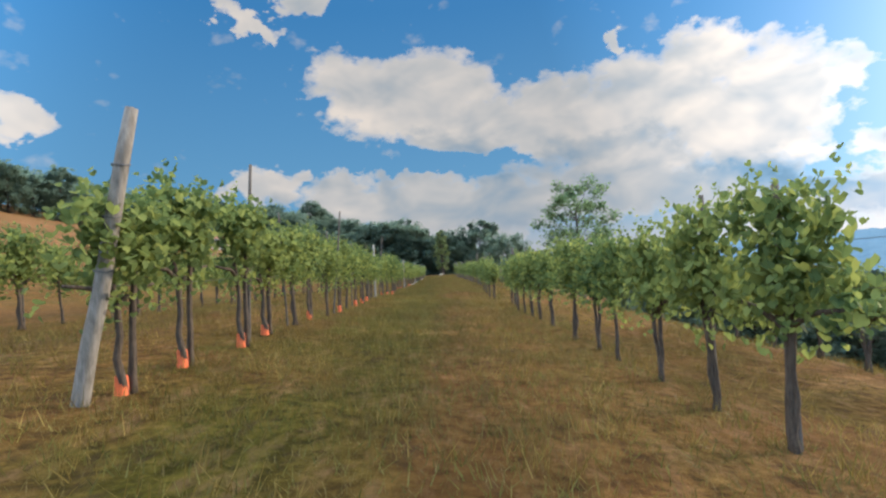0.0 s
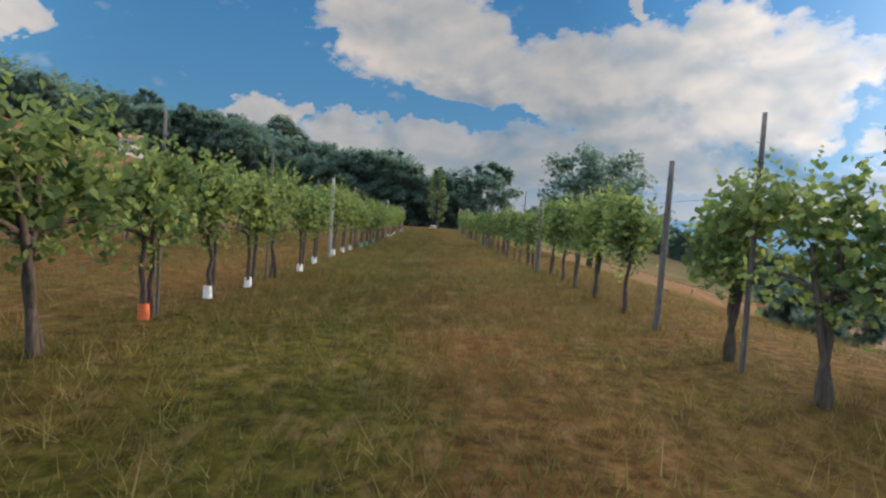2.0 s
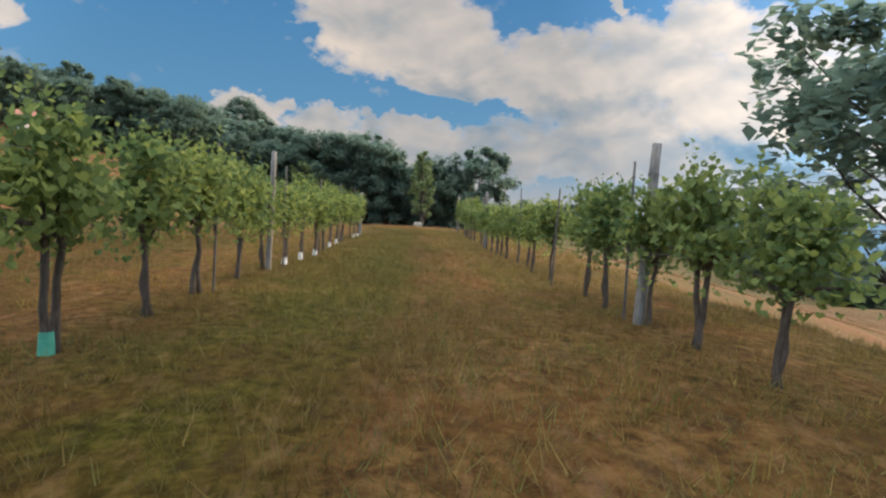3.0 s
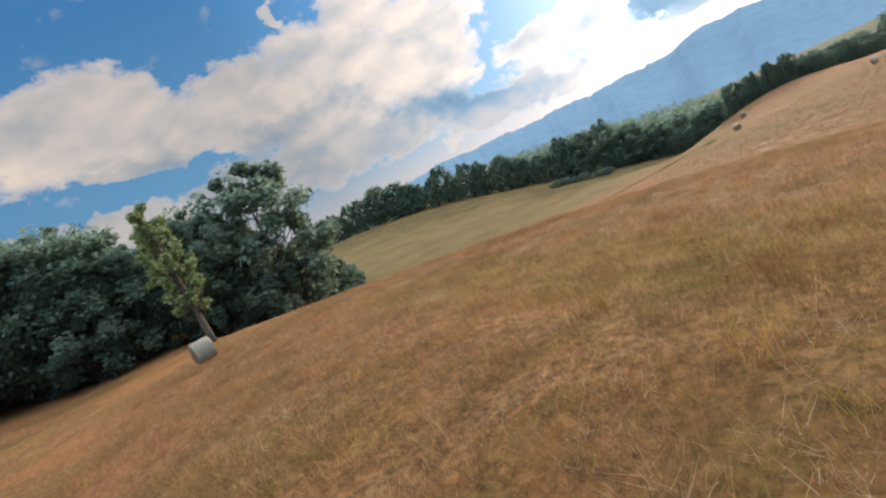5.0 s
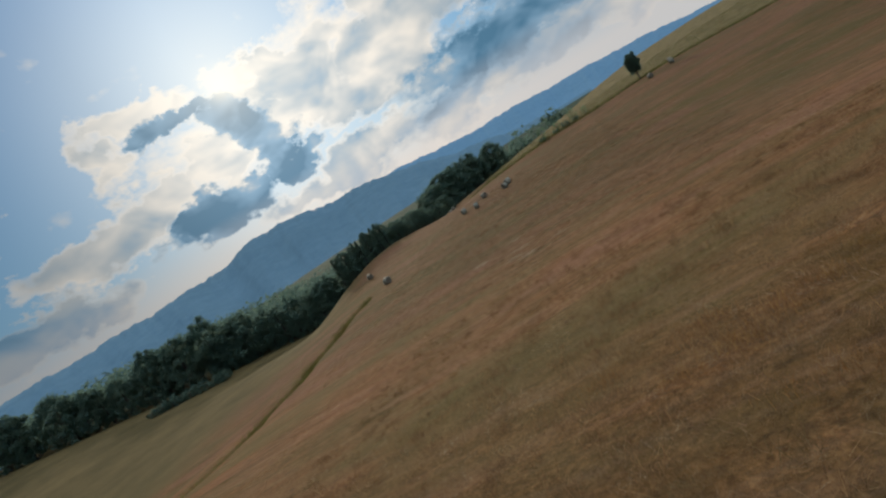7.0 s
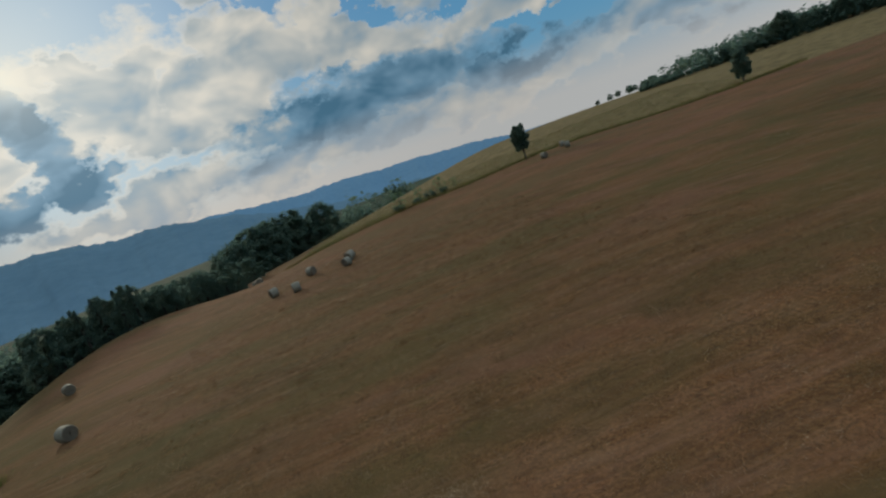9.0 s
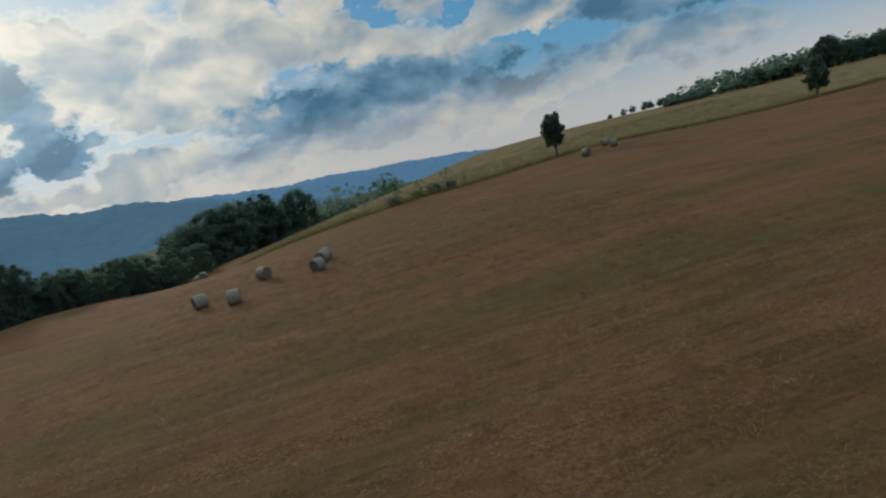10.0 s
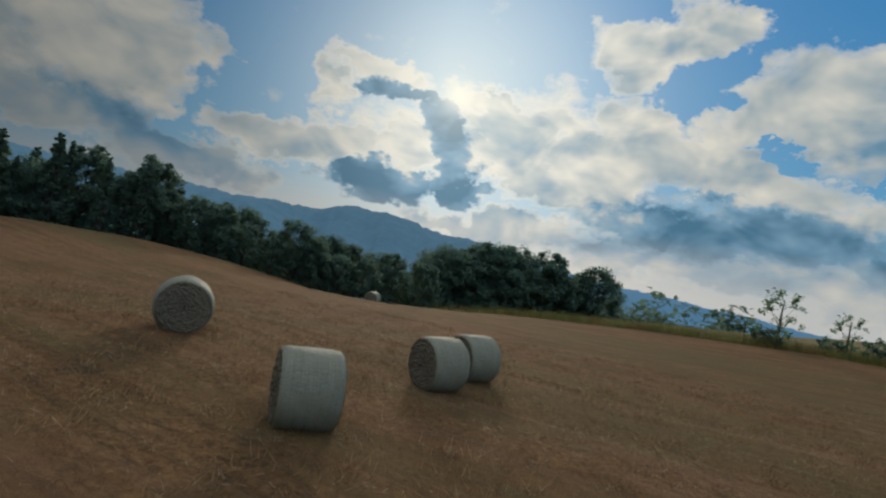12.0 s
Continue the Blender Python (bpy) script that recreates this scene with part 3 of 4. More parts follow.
def make_vine(seed, guard):
    rng = np.random.default_rng(seed)
    root = empty("grape_vine")
    lean = rng.uniform(-0.12, 0.12)
    stems = []
    for k in range(1 if rng.random() < 0.3 else 2):
        dy = lean + (0.16 * k if lean < 0 else -0.16 * k)
        pts = [(rng.normal(0, 0.015) + 0.03 * k, dy * h + rng.normal(0, 0.02) + 0.05 * k, h) for h in (-0.1, 0.15, 0.35, 0.55, 0.8, 1.05, 1.3)]
        stems.append(tube(pts, [0.048, 0.038, 0.032, 0.030, 0.029, 0.026, 0.020], 7))
    for s in (-1, 1):
        pts = [(0.0, 0.0, 0.85), (rng.normal(0, 0.03), s * 0.25, 0.98), (rng.normal(0, 0.03), s * 0.55, 1.02)]
        stems.append(tube(pts, [0.028, 0.022, 0.014], 6))
    v, f = join(*stems)
    mesh_object("trunk", v, f, vine_bark, root, True, "gnarled brown vine trunk")
    # shoots hung in clumps along the wires, thick over the arms and thin at the ends
    centres = []
    for k in range(17):
        cy = float(np.clip(rng.normal(0.0, 0.27), -0.52, 0.52))
        cz = rng.uniform(1.02, 1.74) - 0.18 * abs(cy)
        cx = rng.normal(0, 0.11)
        m = int(rng.integers(44, 78))
        r = rng.uniform(0.10, 0.21)
        q = np.clip(rng.normal(0, 1, (m, 3)), -1.7, 1.7) * np.array([r * 0.75, r, r * 0.9])
        centres.append(q + np.array([cx, cy, cz]))
    # leaves that cling round the head of the trunk
    for k in range(3):
        q = np.clip(rng.normal(0, 1, (14, 3)), -1.6, 1.6) * np.array([0.09, 0.09, 0.10])
        centres.append(q + np.array([rng.normal(0, 0.04), rng.normal(0, 0.08), rng.uniform(0.66, 0.98)]))
    # upright summer shoots above the top wire
    for k in range(8):
        x0, y0 = rng.normal(0, 0.13), rng.uniform(-0.6, 0.6)
        top = rng.uniform(1.80, 2.12)
        m = int(rng.integers(9, 15))
        h = np.linspace(1.55, top, m)
        gx, gy = rng.normal(0, 0.18), rng.normal(0, 0.24)
        centres.append(np.stack([x0 + (h - 1.55) * gx + rng.normal(0, 0.035, m), y0 + (h - 1.55) * gy + rng.normal(0, 0.035, m), h], -1))
    # tendrils that trail below the arms
    for k in range(5):
        x0, y0 = rng.normal(0, 0.20), rng.uniform(-0.6, 0.6)
        m = int(rng.integers(5, 9))
        h = np.linspace(1.05, rng.uniform(0.55, 0.85), m)
        centres.append(np.stack([x0 + rng.normal(0, 0.05, m), y0 + rng.normal(0, 0.06, m), h], -1))
    v, f = vine_leaves(rng, np.concatenate(centres), 0.086)
    mesh_object("foliage", v, f, vine_leaf, root, False, "dense broad green vine leaves on hanging shoots")
    if GUARDS[guard] is not None:
        gv, gf = tube([(0.0, -0.02, -0.05), (0.005, -0.02, 0.09), (0.0, -0.015, 0.19)], [0.062, 0.056, 0.050], 10, False)
        mesh_object("trunk_guard", gv, gf, GUARDS[guard], root, True, guard + " plastic trunk guard")
    text = "leafy green vine on a brown twisted trunk" + (" with " + guard + " guard" if guard != "none" else " in a row")
    return tagged(root, text, "grape vine", "vines of the vineyard rows")


VINE_KINDS = [("orange", 11), ("orange", 12), ("orange", 13), ("none", 14), ("none", 15), ("none", 16), ("none", 17), ("white", 18), ("white", 19), ("green", 20)]
models = {}
rng_rows = np.random.default_rng(5)


def plant(x, y, guard, size):
    choice = [k for k in VINE_KINDS if k[0] == guard]
    kind = choice[int(rng_rows.integers(len(choice)))]
    flip = 180.0 if rng_rows.random() < 0.5 and guard == "none" else 0.0
    m = pose(x, y, ground_z(x, y) - 0.02, 0, 0, flip + rng_rows.uniform(-8, 8)) @ Matrix.Diagonal((size * rng_rows.uniform(0.85, 1.12), size * rng_rows.uniform(0.92, 1.12), size * rng_rows.uniform(0.90, 1.08), 1))
    if kind not in models:
        models[kind] = make_vine(kind[1], kind[0])
        models[kind].matrix_basis = m
    else:
        copy_thing(models[kind], m).matrix_basis = m


def guard_left(y):
    r = rng_rows.random()
    if y < 45.5:
        return "orange" if y not in BARE_LEFT else "none"
    if y < 58:
        return "white" if r < 0.8 else "none"
    if y < 70:
        return "green" if r < 0.3 else ("white" if r < 0.5 else "none")
    return "white" if r < 0.4 else "none"


# where the vines stand along the two rows beside the lane
LEFT_Y = (4.17, 5.31, 6.66, 7.81, 9.23, 10.44, 11.9, 13.2, 14.51, 15.83, 17.11, 18.5, 19.94, 21.6, 22.86, 24.08, 25.08, 26.38, 27.86, 29.46, 31.21, 32.66, 34.56, 36.12, 37.46, 38.65, 40.06, 41.09, 42.2, 43.51, 44.91, 46.33, 47.54, 48.91, 50.49, 52.02, 54.51, 55.88, 57.21, 58.44, 59.77, 61.31)
BARE_LEFT = (9.23, 11.9, 14.51, 19.94, 21.6, 29.46, 32.66, 38.65, 41.09, 43.51)
RIGHT_Y = (3.6, 4.7, 5.93, 7.3, 8.47, 9.62, 11.52, 12.74, 13.58, 14.4, 15.52, 17.03, 18.46, 22.1, 23.11, 24.19, 25.28, 27.69, 28.97, 35.05, 36.51, 37.93, 39.36, 40.58, 42, 42.38, 43.52, 44.66, 47.17, 48.48, 49.69, 50.9, 51.75, 53.94, 55.04, 56.25, 57.57, 58.89, 59.89)
for y in LEFT_Y:
    x = float(np.interp(y, (4, 22, 25, 28, 33, 36, 42, 61), (-2.55, -2.65, -2.35, -2.5, -2.8, -2.85, -2.6, -2.65)))
    plant(x + rng_rows.uniform(-0.05, 0.05), y, guard_left(y), 0.95)
for y in np.arange(62.5, 84.0, 1.42):
    plant(-2.65 + rng_rows.uniform(-0.07, 0.07), y + rng_rows.uniform(-0.08, 0.08), guard_left(y), 0.95)
for y in RIGHT_Y:
    x = float(np.interp(y, (4, 8, 12.5, 15, 18, 23, 26, 30, 34, 40, 60), (2.32, 2.45, 2.35, 2.2, 2.5, 2.15, 2.2, 2.35, 2.65, 2.7, 2.75)))
    plant(x + rng_rows.uniform(-0.04, 0.04), y, "none", (0.92 if y < 12 else 0.88) * {56.25: 0.75, 35.05: 0.66}.get(y, 1.0))
for y in np.arange(60.2, 89.5, 1.153):
    if rng_rows.random() > 0.06:
        plant(2.72 + rng_rows.uniform(-0.07, 0.07), y + rng_rows.uniform(-0.06, 0.06), "orange" if rng_rows.random() < 0.05 else "none", 0.88)
for x, y, k in ((3.3, 91.2, 1.25), (3.2, 92.76, 1.22), (3.08, 93.98, 1.1), (2.8, 95.25, 1.08)):
    plant(x, y, "none", k)
# a short third row below the lane, and the row up the bank
for y in np.arange(6.6, 12.9, 1.2):
    plant(6.35 + rng_rows.uniform(-0.2, 0.2), y, "none", 0.9)
for y in np.arange(9.0, 84.0, 1.3):
    plant(-8.2 + rng_rows.uniform(-0.1, 0.1), y + rng_rows.uniform(-0.1, 0.1), "none", 1.0)


# ---- posts and wires ----
def make_post(x, y, tall, radius, mat, lean=(0.0, 0.0), label="", kind="post"):
    root = empty("vineyard_" + kind)
    z = ground_z(x, y)
    rng = np.random.default_rng(int(abs(x * 31 + y * 17) * 10))
    hs = np.linspace(-0.3, tall, 8)
    pts = [(lean[0] * h / tall + rng.normal(0, radius * 0.10), lean[1] * h / tall + rng.normal(0, radius * 0.10), h) for h in hs]
    radii = [radius * (1.08 - 0.16 * max(h, 0) / tall) for h in hs]
    radii[-1] *= 0.9
    v, f = tube(pts, radii, 10)
    mesh_object("shaft", v, f, mat, root, True)
    for h in (0.95, 1.35, 1.75):
        if h < tall - 0.1:
            c = Vector((lean[0] * h / tall, lean[1] * h / tall, h))
            ring = [c + Vector((math.cos(a) * radius * 1.12, math.sin(a) * radius * 1.12, 0.01 * math.sin(a * 2))) for a in np.linspace(0, 2 * math.pi, 9)]
            rv, rf = tube(ring, [0.005] * 9, 5)
            mesh_object("wire_tie", rv, rf, wire_metal, root)
    root.matrix_basis = pose(x, y, z)
    return tagged(root, label, "post", "posts of the vineyard rows")


THICK = "weathered grey wooden trellis post standing in a vine row"
THIN = "thin dark wooden stake rising above the vine leaves"
PALE = "pale concrete trellis post standing among vine leaves"
make_post(-2.6, 3.8, 2.2, 0.058, post_wood, (0.28, 0.25), "leaning weathered grey wooden end post of a row")
for y, tall, r, mat, lean in ((20.8, 2.05, 0.045, concrete, (0.02, 0.05)), (37.6, 2.0, 0.04, concrete, (0.0, 0.0)), (53.6, 2.05, 0.04, concrete, (0.0, 0.05)),
                              (12.7, 2.45, 0.022, stake_wood, (0.25, 0.1)), (22.2, 2.5, 0.02, stake_wood, (0.22, 0.1)), (7.1, 2.4, 0.022, stake_wood, (0.08, 0.1)), (58.0, 2.1, 0.035, stake_wood, (-0.1, 0.05)), (69.5, 2.1, 0.05, post_wood, (0.05, 0.0)), (84.6, 2.0, 0.07, post_wood, (0.0, 0.1))):
    make_post(-2.6, y, tall, r, mat, lean, PALE if mat is concrete else THICK)
for y, tall, r, mat, lean in ((17.9, 1.95, 0.048, stake_wood, (0.0, 0.0)), (26.5, 1.8, 0.04, stake_wood, (0.03, 0.0)), (36.75, 2.2, 0.055, stake_wood, (0.0, 0.0)), (46.0, 1.95, 0.034, stake_wood, (0.03, 0.0)), (44.3, 2.15, 0.022, stake_wood, (0.0, 0.0)),
                              (53.0, 1.75, 0.055, stake_wood, (0.0, 0.05)), (35.2, 2.3, 0.03, stake_wood, (-0.1, 0.06)), (3.66, 1.84, 0.03, stake_wood, (0.0, 0.02)), (4.76, 1.92, 0.026, stake_wood, (0.0, 0.0)), (12.8, 1.6, 0.016, stake_wood, (-0.03, 0.0)), (13.66, 1.75, 0.022, stake_wood, (-0.06, 0.0)), (37.6, 2.2, 0.022, stake_wood, (0.0, 0.0)), (66.0, 2.1, 0.06, post_wood, (0.06, 0.0)), (80.0, 2.2, 0.06, post_wood, (-0.05, 0.0)), (95.9, 2.45, 0.085, post_wood, (-0.02, 0.12))):
    make_post(float(np.interp(y, (4, 8, 15, 18, 23, 28, 34, 94, 95), (2.38, 2.5, 2.25, 2.5, 2.2, 2.28, 2.65, 2.65, 2.8))), y, tall, r, mat, lean, THICK if mat is post_wood else THIN)
for x, y, tall in ((3.1, 93.9, 2.75), (2.76, 95.1, 2.6)):
    make_post(x, y, tall, 0.02, stake_wood, (-0.05, 0.0), THIN, "stake")
stake_rng = np.random.default_rng(8)
for x, ya, yb in ((-2.6, 8.5, 82), (2.6, 55.0, 88), (-8.2, 10, 82)):
    for y in np.arange(ya, yb, 3.66):
        if x > 0 and 31 < y < 36:
            continue
        make_post(x + stake_rng.uniform(-0.08, 0.08), y + stake_rng.uniform(-0.5, 0.5), stake_rng.uniform(1.8, 2.15), 0.016, stake_wood,
                  (stake_rng.normal(0, 0.05), stake_rng.normal(0, 0.08)), THIN, "stake")


def make_wires(x, y0, y1):
    for h in (0.85, 1.15, 1.45):
        pts = [(x, y, ground_z(x, y) + h + 0.02 * math.sin(y)) for y in np.arange(y0, y1, 2.0)]
        v, f = tube(pts, [0.0022] * len(pts), 4)
        tagged(mesh_object("trellis_wire", v, f, wire_metal), "thin grey steel wire strung along the vine row", "wire", "trellis wires")


make_wires(-2.6, 3.8, 85)
make_wires(2.6, 1.5, 96)


# ---- straw bales ----
def wrap_build(n, p):
    """Pale net drawn tight round the straw: fine hoops, with the straw showing through in blotches."""
    hoop = n.noise(n.add("ShaderNodeVectorMath", {"operation": "MULTIPLY"}, i0=p, i1=(38.0, 1.5, 1.5)), 1.0, 4.0, 0.6, 0.2).outputs[0]
    weave = n.noise(n.add("ShaderNodeVectorMath", {"operation": "MULTIPLY"}, i0=p, i1=(9.0, 30.0, 30.0)), 1.0, 5.0, 0.7, 0.6).outputs[0]
    blotch = n.noise(p, 2.6, 4.0).outputs[0]
    c = n.ramp(n.math("ADD", n.math("MULTIPLY", hoop, 0.5), n.math("MULTIPLY", weave, 0.5)), (0.36, (0.118, 0.110, 0.076)), (0.52, (0.180, 0.170, 0.124)), (0.68, (0.245, 0.232, 0.178)))
    return n.mix(n.ramp(blotch, (0.42, 0.0), (0.66, 0.55)).outputs[0], c.outputs[0], (0.205, 0.175, 0.118)), n.math("ADD", hoop, weave)


net_wrap = material("net_wrap", wrap_build, 0.7, bump=0.6, depth=0.02, gloss=0.25)
end_straw = material("end_straw", plain_build((0.125, 0.102, 0.070), 0.4, 30.0), 0.95, bump=1.0, depth=0.04)


def make_bale():
    root = empty("straw_bale")
    rng = np.random.default_rng(3)
    sides, rings = 48, 16
    radius, half = 0.66, 0.50
    squat = 0.94
    # a drum that bellies a little, with rounded shoulders and a flattened foot
    verts, faces = [], []
    for r in range(rings + 1):
        u = -half + 2 * half * r / rings
        w = abs(u) / half
        belly = 1.0 - 0.045 * w * w - 0.065 * max(0.0, (w - 0.86) / 0.14) ** 2
        for s in range(sides):
            a = 2 * math.pi * s / sides
            rad = radius * belly * (1 + 0.010 * math.sin(3 * a + u * 4) + 0.008 * math.sin(7 * a - u * 9) + rng.normal(0, 0.003)) + 0.004 * math.sin(u * 46)
            verts.append((u, math.cos(a) * rad, max(math.sin(a) * rad, -radius * squat) + radius * squat))
    for r in range(rings):
        for s in range(sides):
            a, b = r * sides + s, r * sides + (s + 1) % sides
            faces.append((a, b, b + sides, a + sides))
    mesh_object("rolled_body", verts, faces, net_wrap, root, True, "pale net wrapped round the straw")
    # the ends show the wound layers, dished in the middle
    for sign in (-1, 1):
        ev, ef = [], []
        turns = 14
        for k in range(turns + 1):
            rr = radius * 0.895 * (1 - k / (turns + 0.4))
            for s in range(sides):
                a = 2 * math.pi * s / sides
                layer = rr * (1 + 0.02 * math.sin(2 * a + k))
                depth = 0.035 * math.sin(math.pi * rr / radius) + (0.004 if k % 2 else -0.004) + rng.normal(0, 0.010)
                ev.append((sign * (half + depth - 0.012), math.cos(a) * layer, max(math.sin(a) * layer, -radius * squat) + radius * squat))
        for k in range(turns):
            for s in range(sides):
                a, b = k * sides + s, k * sides + (s + 1) % sides
                ef.append((a, b, b + sides, a + sides) if sign > 0 else (a, a + sides, b + sides, b))
        ef.append(tuple(range(turns * sides, (turns + 1) * sides))[:: sign])
        mesh_object("rolled_end", ev, ef, end_straw, root, False, "dark wound straw layers of a bale end")
    # straws that stick out of the ends and lie round the foot
    m = 700
    a, side = rng.uniform(0, 2 * math.pi, m), rng.choice((-1.0, 1.0), m)
    rr = radius * np.sqrt(rng.uniform(0.05, 0.95, m))
    c = np.stack([side * (half + 0.02), np.cos(a) * rr, np.maximum(np.sin(a) * rr, -radius * 0.9) + radius * squat], -1)
    foot = rng.random(m) < 0.45
    c[foot] = np.stack([rng.uniform(-0.75, 0.75, m), rng.normal(0, 0.42, m), rng.uniform(0.02, 0.10, m)], -1)[foot]
    d = rng.normal(0, 1, (m, 3)) * np.array([0.04, 0.06, 0.05])
    w = rng.normal(0, 1, (m, 3)) * 0.006
    v = np.stack([c - d * 0.5, c + d * 0.5, c + d * 0.5 + w], 1).reshape(-1, 3)
    mesh_object("loose_straw", v.tolist(), [(3 * k, 3 * k + 1, 3 * k + 2) for k in range(m)], dry_blade, root)["kind"] = "stuff"
    return tagged(root, "round bale in pale grey net wrap on the mown field", "bale", "round bales on the fields")


BALES = (
    (132.0, 142.9, -44), (136.7, 142.65, -30), (138.85, 142.55, -32), (133.9, 148.2, 50), (126.0, 149.5, -78), (128.8, 153.0, -60), (99.8, 164.8, 60), (122.5, 177.3, 40),
    (158.9, 101.7, 25), (162.2, 95.2, 70), (166.6, 94.5, 80), (167.5, 163.3, 10), (170.5, 165.0, 40), (0.1, 130.8, 12), (5.6, 44.4, 40), (18.2, 47.0, 20), (19.8, 48.4, 50), (23.2, 30.5, 35),
)
bale = None
for x, y, turn in BALES:
    m = pose(x, y, ground_z(x, y) - 0.04, 0, 0, turn)
    if bale is None:
        bale = make_bale()
        bale.matrix_basis = m
    else:
        copy_thing(bale, m)


# ---- trees ----
def make_tree(seed, tall, wide, trunk_h, leaf_mat, clumps, leaf, shape="round", name="tree", bare=0.0):
    rng = np.random.default_rng(seed)
    root = empty(name)
    sticks = []
    top = tall * 0.8
    hs = np.linspace(-0.3, top, 8)
    bend = rng.normal(0, 0.03 * tall, 2)
    r0 = 0.022 * tall + 0.03
    spine = [(bend[0] * (max(h, 0) / tall) ** 2, bend[1] * (max(h, 0) / tall) ** 2, h) for h in hs]
    sticks.append(tube(spine, [r0 * (1.15 - 0.95 * max(h, 0) / top) for h in hs], 9))
    centres = []
    for k in range(clumps):
        u = (k + 0.5) / clumps
        h = trunk_h + (tall - trunk_h) * (0.06 + 0.9 * u ** 0.9)
        w = (h - trunk_h) / (tall - trunk_h)
        if shape == "round":
            reach = wide * 0.5 * math.sqrt(max(0.05, 1 - (2 * w - 0.85) ** 2 / 1.45))
        elif shape == "cone":
            reach = wide * 0.5 * (1.02 - w) ** 0.8
        else:
            reach = wide * 0.5 * (0.55 + 0.45 * math.sin(math.pi * min(1, w * 1.15)))
        a = k * 2.399 + rng.normal(0, 0.4)
        d = reach * math.sqrt(rng.uniform(0.15, 1.0)) * rng.uniform(0.8, 1.15)
        c = Vector((math.cos(a) * d + bend[0] * w, math.sin(a) * d + bend[1] * w, h + rng.normal(0, 0.03 * tall)))
        if k % 2 == 0:
            start = Vector((bend[0] * w * w * 0.5, bend[1] * w * w * 0.5, max(trunk_h * 0.8, h - d * 0.55 - 0.1 * tall)))
            mid = start.lerp(c, 0.55) + Vector((0, 0, -0.04 * tall * rng.random()))
            br = r0 * 0.34 * (1 - 0.6 * w)
            sticks.append(tube([start, mid, c], [br, br * 0.6, br * 0.2], 5))
        m = int(rng.integers(int(leaf[1] * 0.6), int(leaf[1] * 1.4)))
        r = wide * rng.uniform(0.07, 0.135) * ((1.1 - 0.85 * w) if shape == "cone" else 1.0)
        q = rng.normal(0, 1, (m, 3))
        q /= np.linalg.norm(q, axis=1)[:, None] + 1e-9
        q *= (rng.uniform(0.10, 1.20, m) ** 0.7)[:, None] * r * rng.uniform(0.8, 1.2)
        q[:, 2] *= 1.05 if shape == "poplar" else 0.85
        centres.append(q + np.array(c))
    v, f = join(*sticks)
    mesh_object("trunk", v, f, tree_bark, root, True, "brown trunk with forking limbs")
    v, f = leaves(rng, np.concatenate(centres), leaf[0], 0.3)
    mesh_object("crown", v, f, leaf_mat, root, False, "uneven leafy crown with gaps")
    return root


def stand(model, x, y, scale=1.0, turn=0.0, sink=0.1):
    m = pose(x, y, ground_z(x, y) - sink, 0, 0, turn) @ Matrix.Scale(scale, 4)
    ob = copy_thing(model, m)
    ob.matrix_basis = m
    return ob


def first(model, x, y, turn=0.0, sink=0.1):
    model.matrix_basis = pose(x, y, ground_z(x, y) - sink, 0, 0, turn)
    return model


# single trees
first(tagged(make_tree(31, 8.7, 5.7, 1.9, tree_leaf, 62, (0.20, 85)), "broad young green tree beside the vine row", "tree"), 9.9, 37.2)
first(tagged(make_tree(32, 6.4, 7.2, 1.7, dark_leaf, 70, (0.22, 95)), "spreading dark green tree behind the vine row", "tree"), 8.8, 69.0)
first(tagged(make_tree(33, 9.0, 4.6, 2.7, dark_leaf, 120, (0.30, 190), "poplar"), "lone dark egg-shaped tree at the field edge", "tree"), 169.2, 102.1).scale = (0.82, 0.82, 0.82)
first(tagged(make_tree(34, 9.0, 5.2, 1.6, dark_leaf, 120, (0.30, 190), "poplar"), "lone dark round-topped tree on the field edge", "tree"), 173.5, 45.0).scale = (0.8, 0.8, 0.8)
first(tagged(make_tree(35, 15.5, 4.6, 3.2, poplar_leaf, 70, (0.40, 80), "poplar"), "slender pale green poplar before the dark wood", "tree"), 0.9, 160.0)
birch = first(tagged(make_tree(38, 11.0, 6.4, 2.2, poplar_leaf, 60, (0.36, 70)), "pale green birch before the dark wood", "tree"), -23.5, 171.0)
shrub = first(tagged(make_tree(36, 4.4, 3.4, 0.3, tree_leaf, 26, (0.17, 34)), "scrubby green shrub on the field edge", "shrub", "shrubs on the field edge"), 169.0, 131.0)
for x, y, s in ((171, 126.5, 0.75), (172.5, 121.5, 0.9), (174, 118, 0.6)):
    stand(shrub, x, y, s, x * 40)

bush = first(tagged(make_tree(37, 1.3, 2.6, 0.05, dark_leaf, 26, (0.16, 60)), "low dark bush at the foot of the shrubs", "bush", "bushes on the field edge"), 170.6, 131.6)
for x, y, s in ((170.6, 127.4, 0.9), (170.8, 124.2, 1.2), (172.0, 121.0, 0.9)):
    stand(bush, x, y, s, x * 70)
for x, y in ((170.2, 132.9), (170.6, 126.3), (171.2, 122.6), (172.2, 117.0)):
    make_post(x, y, 1.5, 0.05, stake_wood, (0.02, 0.03), "short dark wooden fence post on the field edge", "post")

for k in range(9):
    stand(bush, 112 + 1.7 * k, 237 - 1.2 * k, 1.3 + 0.25 * (k % 3), k * 50)

